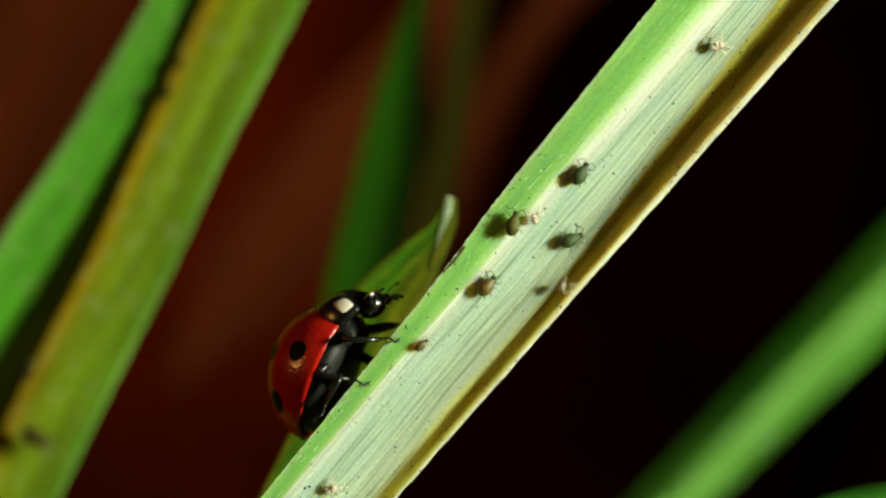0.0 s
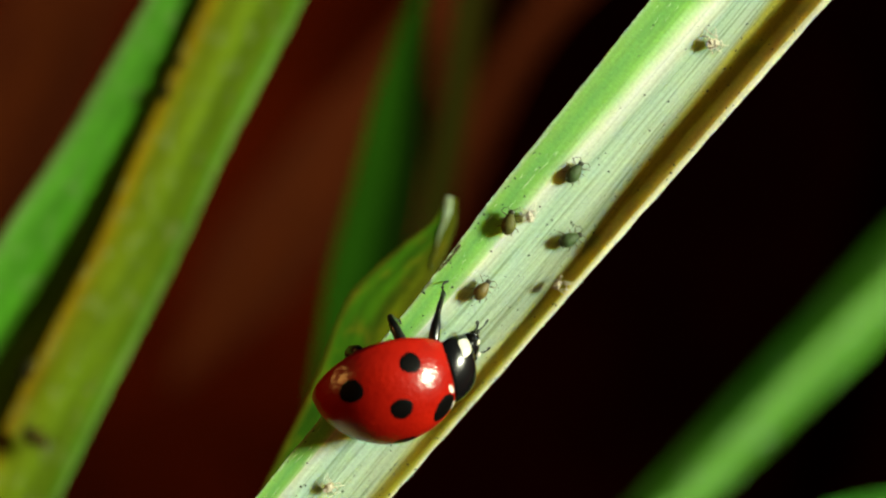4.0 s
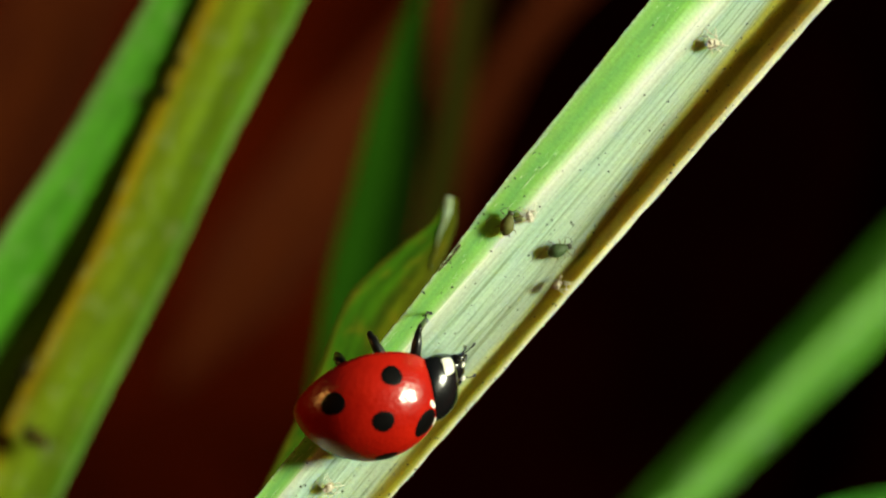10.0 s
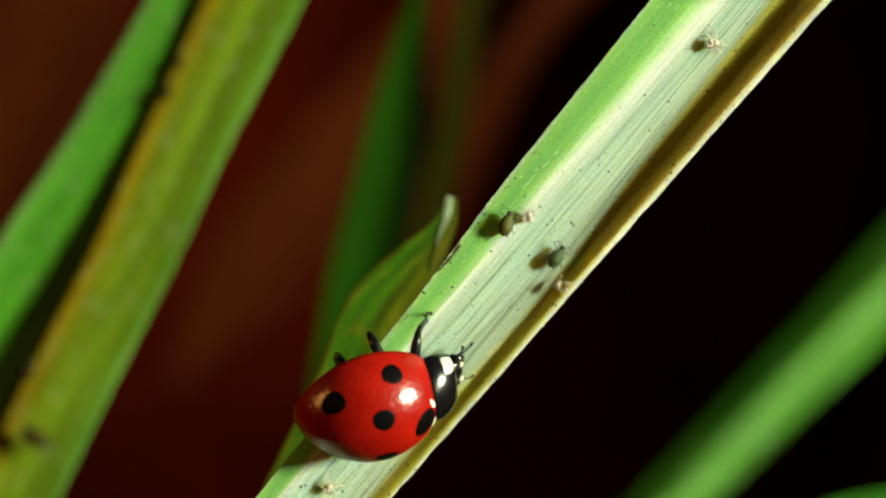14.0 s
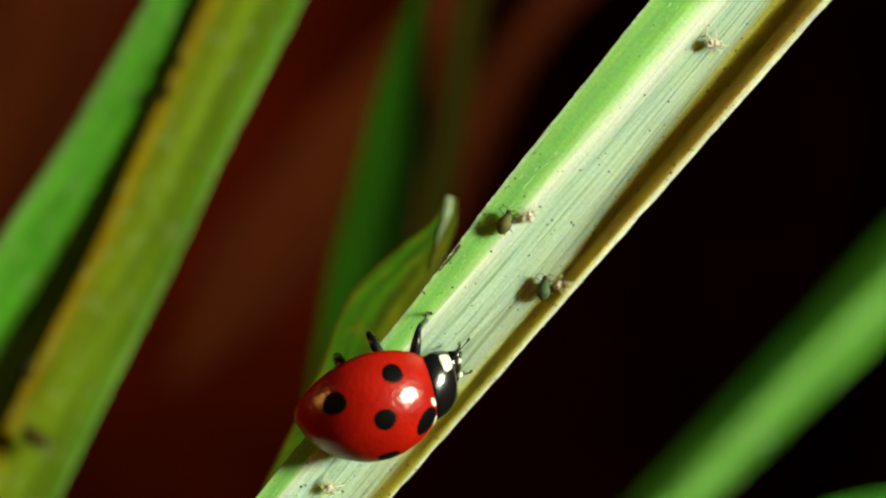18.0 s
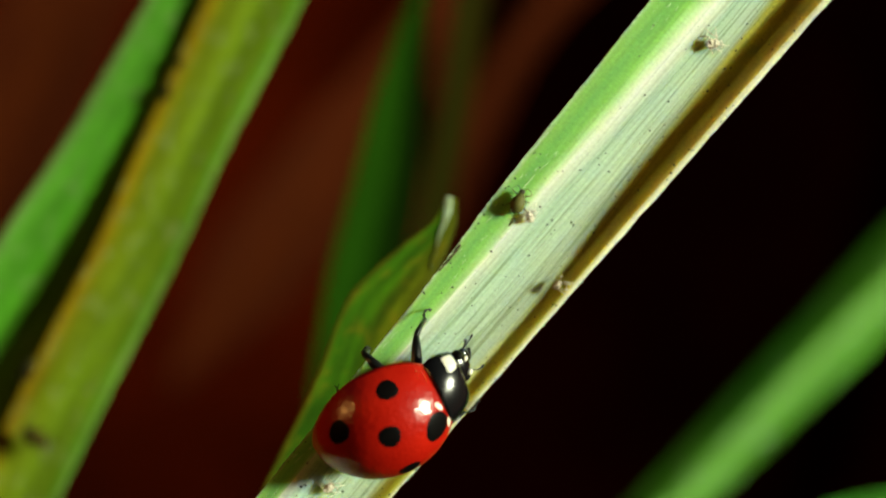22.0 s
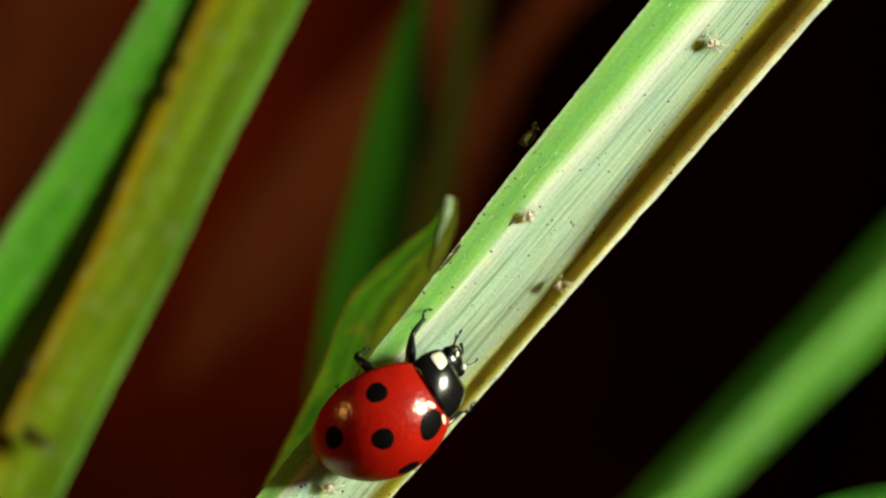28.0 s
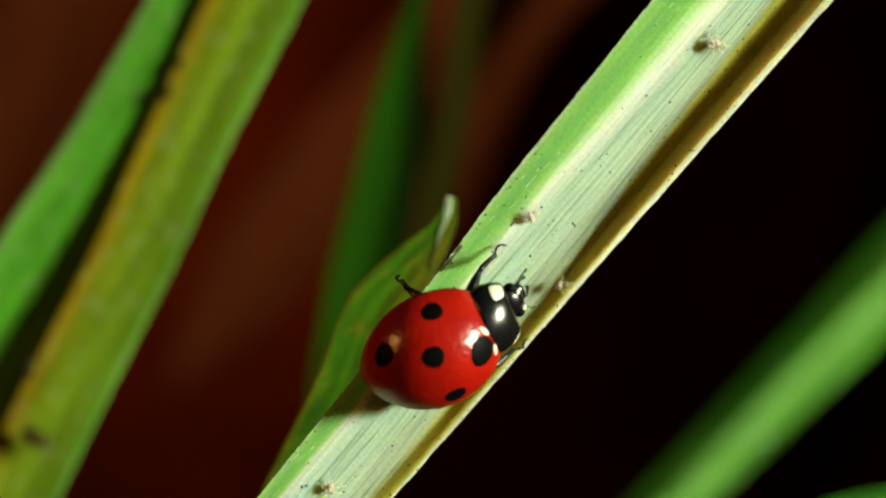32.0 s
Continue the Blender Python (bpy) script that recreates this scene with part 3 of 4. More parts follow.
def build_ladybird():
    thing = tagged(new("ladybird"), "seven-spotted red ladybird with glossy black head, hunting on the blade", "ladybird")
    bm = bmesh.new()
    ball(bm, (-0.1, 0, 0.0), (2.75, 2.30, 0.95), 14, 28)
    part("abdomen", bm, BELLY, thing, "dull black underside")
    bm = bmesh.new()
    ball(bm, (1.75, 0, -0.15), (0.95, 1.45, 0.8), 12, 20)
    part("thorax", bm, BELLY, thing)
    for side in (1, -1):
        case = part("wing_case", wing_case(side), RED, thing, "glossy red domed wing case with black spots")
        for key, (x, y) in SPOTS.items():
            long, wide = {"shoulder": (0.52, 0.50), "disc": (0.55, 0.52), "rear": (0.61, 0.54)}[key]
            part("spot", patch(x, side * y, long, wide, 0.006), BLACK_SPOT, case, "round black spot")
        part("pale_mark", patch(2.35, side * 0.55, 0.14, 0.30, 0.006, turn=side * 0.5), IVORY, case, "cream mark beside the shoulder spot")
    part("spot", patch(1.84 + 0.08, 0, 0.78, 0.72, 0.007), BLACK_SPOT, thing, "black spot shared by both wing cases")

    # the fore body turns on its hinge
    bm = bmesh.new()
    rows = [[bm.verts.new(shield(u / 12, -90 + 180 * k / 32) - HINGE) for k in range(33)] for u in range(13)]
    for a, b in zip(rows, rows[1:]):
        for k in range(32):
            bm.faces.new((a[k], a[k + 1], b[k + 1], b[k]))
    for row, x in ((rows[0], 2.10), (rows[-1], 3.42)):
        mid = bm.verts.new(Vector((x, 0, 0.1)) - HINGE)
        for k in range(32):
            bm.faces.new((row[k], row[k + 1], mid))
        bm.faces.new((row[32], row[0], mid))
    bm.faces.new([row[0] for row in rows] + [row[32] for row in reversed(rows)])
    bmesh.ops.recalc_face_normals(bm, faces=bm.faces)
    fore = part("pronotum", bm, BLACK, thing, "glossy black shield with two white corners")
    fore.location = HINGE * MM
    for side in (1, -1):
        part("white_corner", corner_mark(side), IVORY, fore, "squarish white corner mark")
    bm = bmesh.new()
    ball(bm, Vector((3.86, 0, -0.06)) - HINGE, (0.66, 0.76, 0.52), 14, 22)
    part("head", bm, BLACK, fore, "small glossy black head")
    bm = bmesh.new()
    ball(bm, Vector((4.46, 0, -0.26)) - HINGE, (0.26, 0.46, 0.26), 10, 16)
    part("mouth", bm, BLACK, fore, "short black upper lip")
    for side in (1, -1):
        bm = bmesh.new()
        ball(bm, Vector((4.06, side * 0.68, 0.06)) - HINGE, (0.24, 0.18, 0.26), 8, 12)
        part("eye", bm, BLACK_SPOT, fore)
        bm = bmesh.new()
        ball(bm, Vector((4.28, side * 0.42, 0.30)) - HINGE, (0.15, 0.11, 0.08), 6, 10, Matrix.Rotation(0.6, 4, "Y"))
        part("head_mark", bm, IVORY, fore, "white dot between the eyes")
        bm = bmesh.new()
        pts = [Vector(p) - HINGE for p in ((4.34, side * 0.48, -0.08), (4.48, side * 0.68, 0.00), (4.68, side * 0.84, 0.06), (4.90, side * 0.92, 0.04), (5.04, side * 0.95, -0.01), (5.12, side * 0.97, -0.05))]
        limb(bm, pts, (0.038, 0.028, 0.024, 0.030, 0.062, 0.040))
        part("antenna", bm, LEG, fore, "short clubbed antenna")
        bm = bmesh.new()
        pts = [Vector(p) - HINGE for p in ((4.46, side * 0.28, -0.30), (4.74, side * 0.44, -0.34), (4.92, side * 0.34, -0.54), (5.00, side * 0.24, -0.68))]
        limb(bm, pts, (0.055, 0.045, 0.06, 0.095))
        part("feeler", bm, LEG, fore, "stubby mouth feeler")

    for key, side, x, y in (("front", 1, 2.05, 0.85), ("middle", 1, 1.0, 1.15), ("hind", 1, -0.5, 1.05), ("front", -1, 2.05, 0.85), ("middle", -1, 1.0, 1.15), ("hind", -1, -0.5, 1.05)):
        bm = bmesh.new()
        limb(bm, [(0, 0, 0), (0.40, 0, 0.06), (1.1, 0, 0.05), (THIGH, 0, 0)], (0.18, 0.25, 0.22, 0.13), 10)
        leg = part("leg", bm, LEG, thing, "jointed black leg")
        bm = bmesh.new()
        limb(bm, [(0, 0, 0), (0.3, 0, 0.06), (0.9, 0, 0.05), (1.40, 0, 0)], (0.12, 0.13, 0.105, 0.115), 10)
        shin = part("shin", bm, LEG, leg)
        bm = bmesh.new()
        joints = spline([(1.36, 0, 0), (1.56, 0.06, 0.07), (1.72, 0.10, 0.12), (1.90, 0.06, 0.18), (2.06, -0.05, 0.15), (2.20, -0.02, 0.0)], 4)
        limb(bm, joints, [0.028 + 0.048 * abs(math.sin(math.pi * (k / 5 + 0.1))) ** 1.5 * (1 - 0.02 * k) for k in range(len(joints))], 8)
        for c in (1, -1):
            limb(bm, [(2.18, -0.02, 0.0), (2.28, c * 0.07, 0.03), (2.32, c * 0.10, -0.05)], (0.03, 0.028, 0.012), 6)
        foot = part("foot", bm, LEG, leg, "segmented foot with two claws")
        LEGS[key, side] = leg, shin, foot
    return thing, fore


ladybird, pronotum = build_ladybird()


# ---- aphids and their cast skins: x forward, z up ----
def build_aphid(label, size, body_material, group="aphids on the blade", leg_material=None):
    leg_material = leg_material or APHID_LEG
    thing = tagged(new("aphid"), label, "aphid", group)
    k = size
    bm = bmesh.new()
    ball(bm, (0, 0, 0), (1, 1, 1), 12, 18)
    for v in bm.verts:
        x, y, z = v.co
        f = 1 - 0.35 * step(x, -0.3, 1.0)
        v.co = Vector((x * 0.56 - 0.05, y * 0.36 * f, z * 0.29 * f + 0.36 + 0.012 * math.sin(x * 18))) * k
    part("body", bm, body_material, thing)
    bm = bmesh.new()
    ball(bm, (0.50 * k, 0, 0.35 * k), (0.14 * k, 0.16 * k, 0.13 * k), 8, 12)
    part("head", bm, APHID_DARK, thing)
    for side in (1, -1):
        bm = bmesh.new()
        limb(bm, [(0.58 * k, side * 0.08 * k, 0.38 * k), (0.72 * k, side * 0.22 * k, 0.50 * k), (0.64 * k, side * 0.40 * k, 0.50 * k), (0.46 * k, side * 0.52 * k, 0.48 * k)], (0.022 * k, 0.018 * k, 0.014 * k, 0.010 * k), 6)
        part("antenna", bm, leg_material, thing)
        bm = bmesh.new()
        limb(bm, [(-0.42 * k, side * 0.17 * k, 0.46 * k), (-0.60 * k, side * 0.24 * k, 0.56 * k)], (0.032 * k, 0.026 * k), 6)
        part("tail_tube", bm, APHID_DARK, thing)
        for x, out, ahead in ((0.34, 0.50, 0.22), (0.12, 0.54, 0.02), (-0.12, 0.56, -0.28)):
            bm = bmesh.new()
            limb(bm, [(x * k, side * 0.2 * k, 0.30 * k), ((x + ahead * 0.5) * k, side * 0.45 * k, 0.42 * k), ((x + ahead) * k, side * out * k, 0.02 * k)], (0.030 * k, 0.022 * k, 0.012 * k), 6)
            part("leg", bm, leg_material, thing)
    return thing


def build_skin(label, size, seed):
    thing = tagged(new("cast_skin"), label, "cast skin", "cast skins on the blade")
    rnd = random.Random(seed)
    k = size
    bm = bmesh.new()
    ball(bm, (0, 0, 0.42 * k), (0.32 * k, 0.22 * k, 0.13 * k), 8, 12)
    for v in bm.verts:
        v.co += Vector((rnd.uniform(-1, 1), rnd.uniform(-1, 1), rnd.uniform(-1, 1))) * 0.07 * k
    part("husk", bm, SKIN, thing, "crumpled pale husk", smooth=False)
    for side in (1, -1):
        for x in (0.28, 0.10, -0.08, -0.22, 0.38):
            bm = bmesh.new()
            limb(bm, [(x * k, side * 0.1 * k, 0.34 * k), ((x + rnd.uniform(-0.2, 0.3)) * k, side * rnd.uniform(0.25, 0.4) * k, rnd.uniform(0.3, 0.45) * k),
                      ((x + rnd.uniform(-0.2, 0.4)) * k, side * rnd.uniform(0.42, 0.75) * k, 0.02 * k)], (0.028 * k, 0.022 * k, 0.014 * k), 5)
            part("leg", bm, SKIN, thing)
    return thing


def blade_frame(l, s, heading, lift=0.0, tilt=0.0):
    """A pose standing on the blade: heading in degrees anticlockwise from straight right."""
    slope = (blade_profile(min(s + 0.04, 1), l) - blade_profile(max(s - 0.04, 0), l)) / (min(s + 0.04, 1) - max(s - 0.04, 0))
    up = (Vector((0, -1, 0)) - ACROSS * slope).normalized()
    if tilt:
        up = Matrix.Rotation(radians(tilt), 3, AXIS) @ up
    way = Vector((math.cos(radians(heading)), 0, math.sin(radians(heading))))
    way = (way - up * way.dot(up)).normalized()
    m = Matrix((way, up.cross(way), up)).transposed().to_4x4()
    m.translation = on_blade(l, s, lift) * MM
    return m


APHIDS = {
    "wanderer": build_aphid("grey-green aphid walking on the pale blade", 0.88, APHID_GREEN),
    "olive": build_aphid("olive aphid feeding beside a cast skin", 0.90, APHID_OLIVE),
    "green": build_aphid("green aphid with a long shadow", 0.88, APHID_GREEN),
    "amber": build_aphid("amber-brown aphid on the blade's cream ridge", 0.86, APHID_AMBER),
    "young": build_aphid("tiny amber young aphid", 0.55, APHID_AMBER),
}
SKINS = [(build_skin("pale crumpled aphid skin on the ribbed channel", 0.95, 1), (25.68, 0.533), 40, 0.0), (build_skin("white crumpled aphid skin on the brown lip", 0.72, 2), (13.50, 0.903), 60, 0.0),
         (build_skin("small pale aphid skin on the cream ridge", 0.75, 3), (14.95, 0.302), 100, 0.0), (build_skin("pale crumpled aphid skin low on the blade", 0.80, 4), (0.54, 0.468), 50, 0.0)]


def place_dark_aphids():
    """Dark aphids on the olive leaf behind."""
    for u, v, d, size, head in ((-13.93, 7.85, 20.95, 0.66, 70), (-13.30, 9.31, 20.95, 0.52, 60), (-20.30, -9.49, 20.40, 1.34, -30), (-20.86, -6.07, 20.40, 0.86, 70)):
        a = build_aphid("dark brown aphid on the olive leaf", size, BROWN_APHID if size > 1 else DARK_APHID, "aphids on the leaf behind", BROWN_APHID)
        way = Vector((math.cos(radians(head)), 0, math.sin(radians(head))))
        up = Vector((0, -1, 0))
        m = Matrix((way, up.cross(way), up)).transposed().to_4x4()
        m.translation = at(u, v, d)
        a.matrix_world = m


place_dark_aphids()

# ---- what moves ----
# seconds, mm right, mm up, mm beyond the blade, turn in degrees about x, y, z
BEETLE = [
    (0, -4.87, -5.39, 2.26, 9.2, -66.0, -26.3),
    (0.5, -4.75, -5.22, 2.02, 26.5, -59.2, -39.8),
    (1, -4.73, -5.32, 1.83, 44.3, -55.1, -50.8),
    (1.5, -4.65, -4.95, 1.35, 59.1, -46.8, -58.3),
    (2, -4.78, -4.99, 1.08, 61.3, -44.1, -52.7),
    (2.5, -5.01, -4.59, 0.16, 68.8, -28.4, -43.3),
    (3, -4.53, -4.41, -0.88, 75.7, -26.9, -37.6),
    (3.2, -3.32, -5.71, -2.04, 124.1, -45.9, -7.0),
    (3.5, -2.27, -5.36, -2.36, 138.6, -17.9, 7.5),
    (5.5, -2.59, -6.18, -2.40, 139.4, -9.6, 8.0),
    (6, -2.66, -6.10, -2.46, 141.4, -9.1, 7.9),
    (7, -2.88, -6.29, -2.41, 132.7, -11.8, 9.6),
    (9, -3.05, -6.21, -2.37, 134.0, -12.3, 8.9),
    (12, -3.11, -6.27, -2.42, 131.5, -12.3, 10.9),
    (18, -3.08, -6.26, -2.42, 130.7, -13.6, 11.5),
    (19, -3.02, -6.16, -2.36, 135.0, -20.5, 12.8),
    (19.5, -2.06, -5.81, -2.34, 135.3, -23.4, 12.4),
    (20, -0.74, -5.24, -2.35, 113.9, -27.3, 6.9),
    (20.5, -0.61, -5.81, -2.36, 109.8, -22.2, 1.8),
    (21, -2.16, -6.80, -2.41, 137.0, -24.3, -6.7),
    (21.5, -2.48, -6.89, -2.42, 135.4, -26.6, -2.8),
    (23, -2.52, -6.96, -2.42, 133.3, -29.4, -6.5),
    (25, -2.65, -7.01, -2.42, 134.7, -30.5, -6.9),
    (28, -2.60, -6.98, -2.37, 135.7, -32.0, -9.4),
    (28.5, -2.61, -7.08, -2.38, 142.2, -41.8, -11.0),
    (29, -2.37, -6.85, -2.43, 151.0, -43.7, -22.1),
    (29.5, -1.97, -5.94, -2.42, 172.7, -47.7, -40.9),
    (30, -1.20, -5.34, -2.54, 142.8, -47.8, -19.7),
    (30.5, -0.92, -4.68, -2.44, 130.8, -39.1, -8.7),
    (31, -0.43, -4.2, -2.52, 125.1, -20.4, 3.4),
    (31.5, -0.53, -4.23, -2.36, 120.3, -10.3, 8.7),
    (32, -0.44, -4.02, -2.51, 124.4, -27.5, -4.3),
]


def beetle_pose(row):
    t, u, v, d, rx, ry, rz = row
    closer = 0.3 * step(t, 3.0, 6.0)
    u, v, d = u * (1 + closer / (120 + d)), v * (1 + closer / (120 + d)), d + closer
    return pose(u * MM, d * MM, (v + HIGH) * MM, rx, ry, rz)


def beetle_at(t):
    """The beetle's pose between two rows."""
    for a, b in zip(BEETLE, BEETLE[1:]):
        if t <= b[0]:
            f = (t - a[0]) / (b[0] - a[0])
            f = f * f * (3 - 2 * f)
            return beetle_pose(a).lerp(beetle_pose(b), f)
    return beetle_pose(BEETLE[-1])


HIPS = {"front": (2.05, 0.75, -0.35), "middle": (1.0, 1.05, -0.4), "hind": (-0.95, 1.85, -0.35)}
# where each foot is set down, in the beetle's space: while it hangs on the blade's edge, and on the blade's face
ON_EDGE = {("front", 1): (3.0, 1.4, -2.0), ("middle", 1): (1.0, 2.2, -1.8), ("hind", 1): (-1.5, 1.8, -1.2), ("front", -1): (2.6, -1.0, -2.3), ("middle", -1): (0.6, -1.7, -2.0), ("hind", -1): (-1.8, -2.0, -0.6)}
ON_FACE = {("front", 1): (4.1, 0.8, -3.1), ("middle", 1): (0.7, 0.3, -3.4), ("hind", 1): (-1.9, 0.0, -2.9), ("front", -1): (3.5, -2.4, -0.6), ("middle", -1): (0.8, -2.7, -1.0), ("hind", -1): (-2.0, -2.4, -0.9)}


# where feet are set down: seconds, mm right, mm up
STEPS = {
    ("front", -1): [(0.0, -1.9, -3.9), (0.4, -1.79, -4.09), (3.1,), (19.4, 1.5, -6.28), (19.8, 2.6, -5.6), (20.0, 3.3, -5.17), (20.4, 5.2, -5.75), (20.8, 4.0, -5.27), (21.0, 2.57, -6.08), (21.2, 2.4, -5.94), (21.6, 1.5, -6.52), (24.0, 1.2, -6.65), (28.0, 1.3, -6.57), (28.6, 0.97, -6.35), (29.2,)],
    ("middle", -1): [(0.0, -3.17, -5.74), (3.1,)],
    ("hind", -1): [(0.0, -5.50, -7.37), (3.1,)],
    ("front", 1): [(5.5, -0.53, -2.79), (19.0, -0.22, -2.40), (19.6, 0.9, -2.0), (20.0, 2.05, -2.10), (20.6, 2.9, -2.6), (21.0, -0.53, -2.62), (28.8, -2.62, -3.08), (29.8, -1.55, -1.53), (30.4, 0.17, -0.10), (30.9, 2.64, 0.15)],
    ("middle", 1): [(5.5, -2.81, -3.93), (19.6, -3.25, -4.3), (21.0, -3.13, -4.29), (28.8, -3.10, -4.24), (29.8, -3.25, -3.93), (30.8, -2.35, -2.62), (31.8, -1.89, -1.19)],
    ("hind", 1): [(5.5, -3.7, -5.9), (19.8, -4.75, -5.94), (20.6, -4.53, -5.94), (21.0, -4.53, -5.86), (28.8, -4.60, -6.15), (30.8, -2.74, -3.27), (31.4, -2.8, -3.6)],
}


def foothold(t, key):
    """Where a foot stands: its step, or the nearest place on the blade to its usual reach."""
    taken = [row[1:] for row in STEPS.get(key, []) if row[0] <= t + 0.01]
    if taken and taken[-1]:
        u, v = taken[-1]
        out = Vector((u, 0, v + HIGH)) - LOW
        l = out.dot(AXIS)
        s = out.dot(ACROSS) / blade_width(l) + 0.5
        return on_blade(l, s, 0.02) * MM if 0 < s < 1 else Vector((u, -0.2, v + HIGH)) * MM
    usual = Vector((ON_EDGE if t < 3.1 else ON_FACE)[key]) * MM
    q = (beetle_at(t) @ usual) / MM
    out = q - LOW
    l = out.dot(AXIS)
    s = min(max(out.dot(ACROSS) / blade_width(l) + 0.5, 0.01), 0.99)
    return on_blade(l, s, 0.02) * MM


def bend_leg(hip, target, side, t):
    """Poses of thigh and shank, in the beetle's space, so that the foot stands on its target."""
    hip, target = Vector(hip) * MM, Vector(target)
    way = target - hip
    reach = min(way.length, (THIGH + SHANK) * MM * 0.985)
    way.normalize()
    pole = Vector((-0.1, side * 0.95, 0.25)) if hip.x > 0.0015 else Vector((0.1, side * 0.3, 0.9)).lerp(Vector((-0.3, side * 0.75, -0.4)), 1 - (step(t, 19.0, 20.6) if hip.x < 0 else step(t, 29.2, 30.8)))
    pole = (pole - way * pole.dot(way)).normalized()
    a, b = THIGH * MM, SHANK * MM
    c = min(max((a * a + reach * reach - b * b) / (2 * a * reach), -1), 1)
    knee = hip + way * (a * c) + pole * (a * math.sqrt(1 - c * c))
    foot = hip + way * reach

    def along(start, end):
        x = (end - start).normalized()
        y = pole.cross(x).normalized()
        m = Matrix((x, y, x.cross(y))).transposed().to_4x4()
        m.translation = start
        return m

    thigh, shank = along(hip, knee), along(knee, foot)
    return thigh, thigh.inverted() @ shank


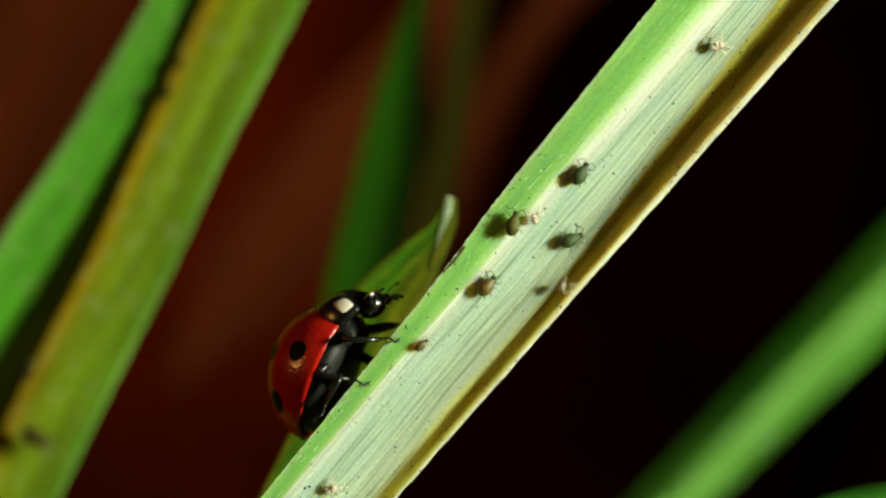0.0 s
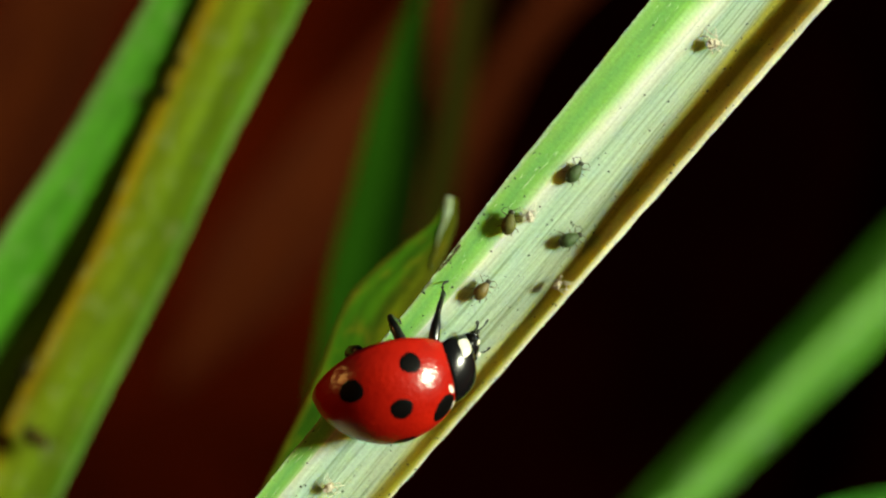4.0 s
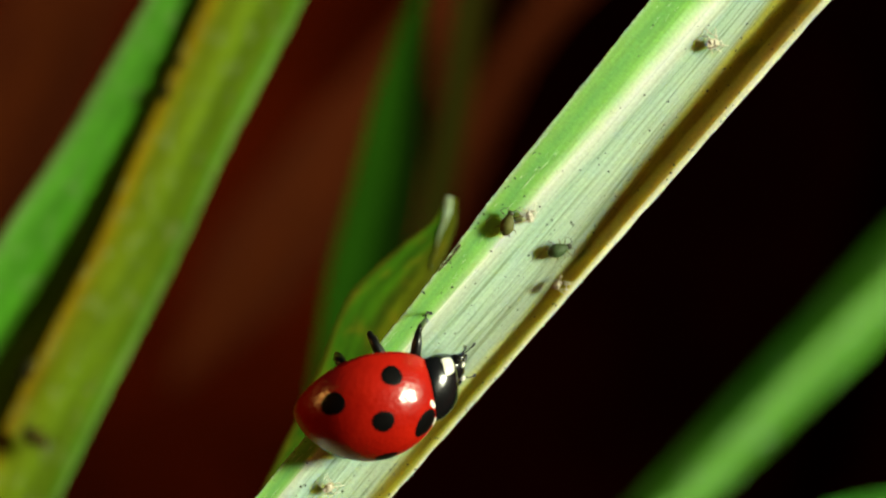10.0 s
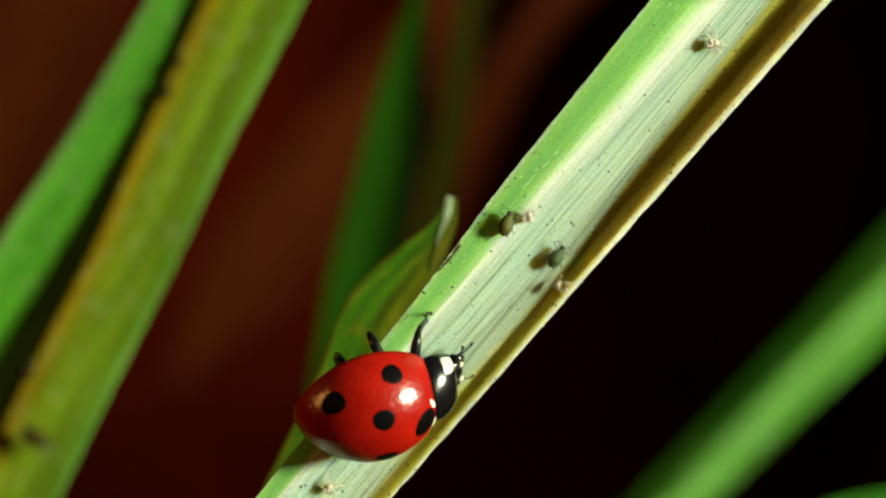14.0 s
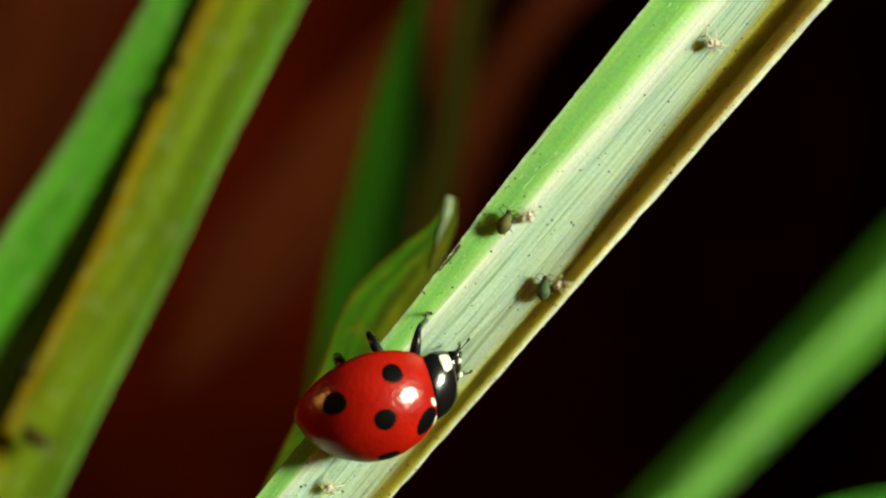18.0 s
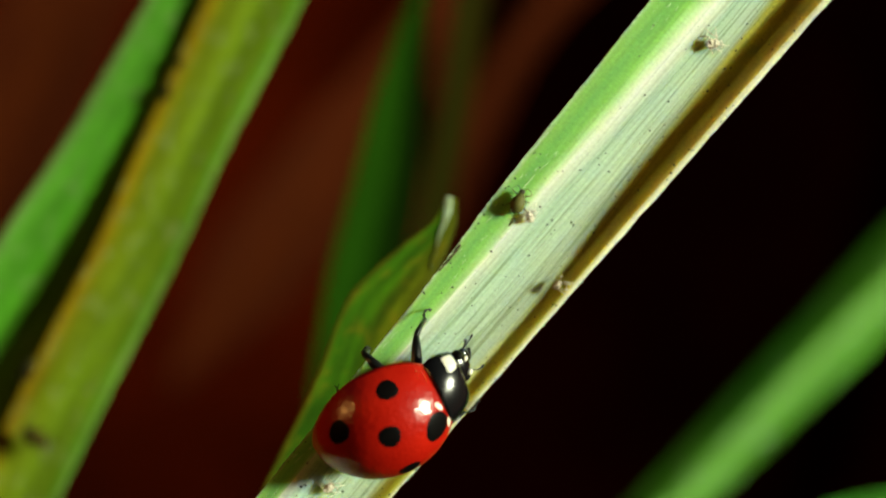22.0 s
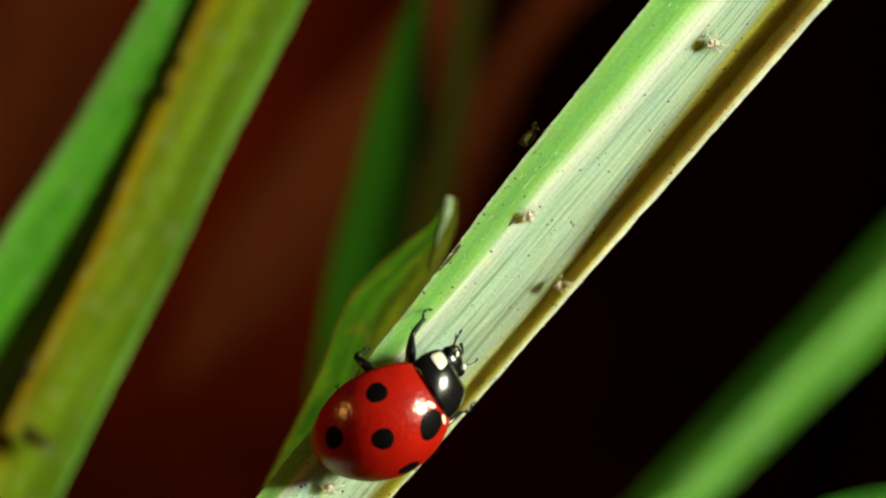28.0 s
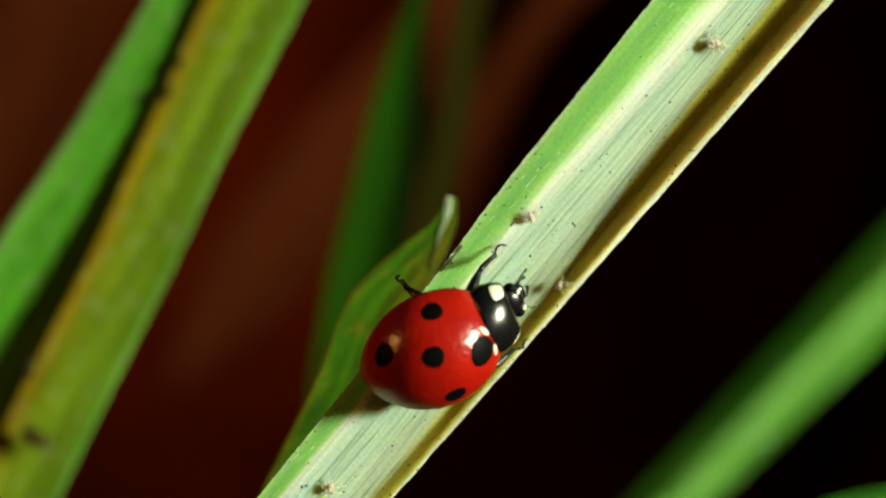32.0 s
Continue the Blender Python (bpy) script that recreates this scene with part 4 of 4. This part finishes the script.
def motions():
    ts = [0.25 * i for i in range(129)]
    walk(grass_blade, [(t, lean(t) @ Matrix.Translation(ROOT * MM)) for t in ts])
    for skin, (l, s), heading, tilt in SKINS:
        walk(skin, [(t, lean(t) @ blade_frame(l, s, heading, 0.0, tilt)) for t in ts])
    walk(ladybird, [(row[0], beetle_pose(row)) for row in BEETLE])
    # seconds, yaw, pitch of the fore body on its hinge
    nods = [
        (0, -4, 23),
        (0.5, -2.5, 23),
        (1, -1.4, 17.5),
        (1.5, 0, 20),
        (2, 2.7, 26),
        (2.5, 5.4, 30),
        (3, 9.7, 31.8),
        (3.2, 3, 25),
        (3.5, 0, 22),
        (5.5, 1, 22),
        (6, 1.5, 22),
        (7, 0, 19),
        (9, -1, 16),
        (12, -1, 16),
        (18, 1, 19),
        (19, -2, 19),
        (19.5, -5, 8),
        (20, -3, -5),
        (20.5, -6, 5),
        (21, -5, 18),
        (21.5, -6, 21),
        (23, -8, 22),
        (25, -8.6, 22),
        (28, -8, 24),
        (28.5, -10, 30),
        (29, -13.6, 33),
        (29.5, -12, 30),
        (30, -9.7, 22.7),
        (30.5, -9, 18),
        (31, -8, 10.7),
        (31.5, -1.4, 7),
        (32, -5, 14),
    ]
    walk(pronotum, [(t, pose(*(HINGE * MM), 0, pitch, yaw)) for t, yaw, pitch in nods])
    # each foot stays where it stands until the body has moved on, then takes a step
    for (key, side), (leg, shin, foot) in LEGS.items():
        hip = vec_mul(HIPS[key], (1, side, 1)) if (key, side) != ("hind", -1) else Vector((-0.5, -1.35, -0.3))
        stand = foothold(0.0, (key, side))
        thigh_rows, shank_rows, turn = [], [], (key == "middle") != (side == 1)
        for i in range(161):
            t = 0.2 * i
            want = foothold(t, (key, side))
            if (want - stand).length > (0.7 if i % 2 == turn else 1.4) * MM or (t < 3 or t > 5) and (key, side) in STEPS:
                stand = want
            thigh, shank = bend_leg(hip, beetle_at(t).inverted() @ stand, side, t)
            thigh_rows.append((t, thigh))
            shank_rows.append((t, shank))
        walk(leg, thigh_rows)
        walk(shin, shank_rows)
        walk(foot, shank_rows)

    # seconds, mm along the blade, share across it, heading, lift
    crawls = {
        "wanderer": [(0.0, (17.70, 0.355), 60, 0.0), (3.5, (17.70, 0.342), 60, 0.0), (5.5, (17.61, 0.429), 20, 0.05), (6.0, (17.81, 0.445), 15, 0.1), (6.4, (17.57, 0.484), 0, 0.15), (6.6, (17.20, 0.494), -12, 0.2), (6.8, (16.97, 0.484), -60, 0.25), (7.0, (16.92, 0.516), -72, 0.25), (7.1, (17.27, 0.567), -72, 0.3)],
        "olive": [(0.0, (14.20, 0.200), 75, 0.0), (6.0, (14.17, 0.200), 78, 0.0), (12.0, (14.11, 0.202), 72, 0.0), (16.5, (14.05, 0.187), 70, 0.0), (19.0, (14.11, 0.178), 62, 0.0), (20.0, (14.32, 0.199), 55, 0.0), (20.5, (14.58, 0.194), 60, 0.0), (21.0, (14.83, 0.179), 75, 0.0), (22.0, (15.13, 0.162), 70, 0.0), (23.0, (15.84, 0.122), 70, 0.0), (23.5, (16.31, 0.072), 65, 0.0)],
        "green": [(0.0, (15.31, 0.656), 25, 0.0), (7.0, (15.29, 0.646), 25, 0.0), (7.5, (15.13, 0.600), 42, 0.0), (8.0, (14.91, 0.623), 30, 0.0), (9.0, (14.72, 0.667), 20, 0.05), (12.0, (14.64, 0.693), 15, 0.05), (13.0, (14.46, 0.697), -20, 0.05), (14.5, (14.32, 0.701), 80, 0.05), (16.5, (13.30, 0.761), 80, 0.05), (18.0, (13.01, 0.790), 82, 0.05), (19.0, (12.51, 0.845), 80, 0.05), (19.6, (12.29, 0.869), 80, 0.05)],
        "amber": [(0.0, (11.46, 0.356), 52, 0.0), (3.7, (11.47, 0.349), 52, 0.0)],
        "young": [(0.0, (7.70, 0.251), 40, 0.0), (2.9, (7.72, 0.248), 40, 0.0)],
    }
    rows = {key: [(t, lean(t) @ blade_frame(l, s, heading, lift)) for t, (l, s), heading, lift in way] for key, way in crawls.items()}
    # the wanderer lets go and drops to the soil
    fallen = at(12.0, -100 + 0.5, -3.0)
    rows["wanderer"] += [(7.2, Matrix.Translation(at(11.0, -30, -4)) @ pose(0, 0, 0, 60, 40, 10)), (7.4, Matrix.Translation(fallen)), (32.0, Matrix.Translation(fallen))]
    # the olive one climbs over the green edge to the back of the blade
    for t, u, v, d, turn, round_by in ((24.0, *(3.74, 3.89, -0.45), 62, 5), (25.0, *(3.77, 4.40, -0.35), 55, 35), (26.3, *(3.71, 4.65, 0), 52, 75), (28.0, *(3.72, 4.84, 0.4), 50, 105), (29.0, *(4.10, 5.01, 0.9), 42, 140), (30.0, *(4.79, 5.28, 1), 30, 175), (32.0, *(5.28, 5.52, 1), 30, 178)):
        way = Vector((math.cos(radians(turn)), 0, math.sin(radians(turn))))
        up = Vector((0, -1, 0)) * math.cos(radians(round_by)) - ACROSS * math.sin(radians(round_by))
        way = (way - up * way.dot(up)).normalized()
        m = Matrix((way, up.cross(way), up)).transposed().to_4x4()
        m.translation = at(u, v, d) - up * 0.33 * MM
        rows["olive"].append((t, m))
    # three are caught in the jaws and end up inside the beetle
    jaw = {"amber": 4.4, "young": 3.05, "green": 19.9}
    for key, caught in jaw.items():
        for row in BEETLE:
            t = row[0]
            if t <= caught - 0.01:
                continue
            eaten = step(t, caught, caught + 3.6 if key == "amber" else caught + 0.4)
            inside = Vector((4.75 - 3.6 * eaten, 0.3 * (1 - eaten), -0.35 - 0.1 * eaten)) * MM
            rows[key].append((t, beetle_pose(row) @ Matrix.Translation(inside) @ pose(0, 0, 0, 0, 0, 70 * (1 - eaten))))
    for key, way in rows.items():
        walk(APHIDS[key], way)


motions()
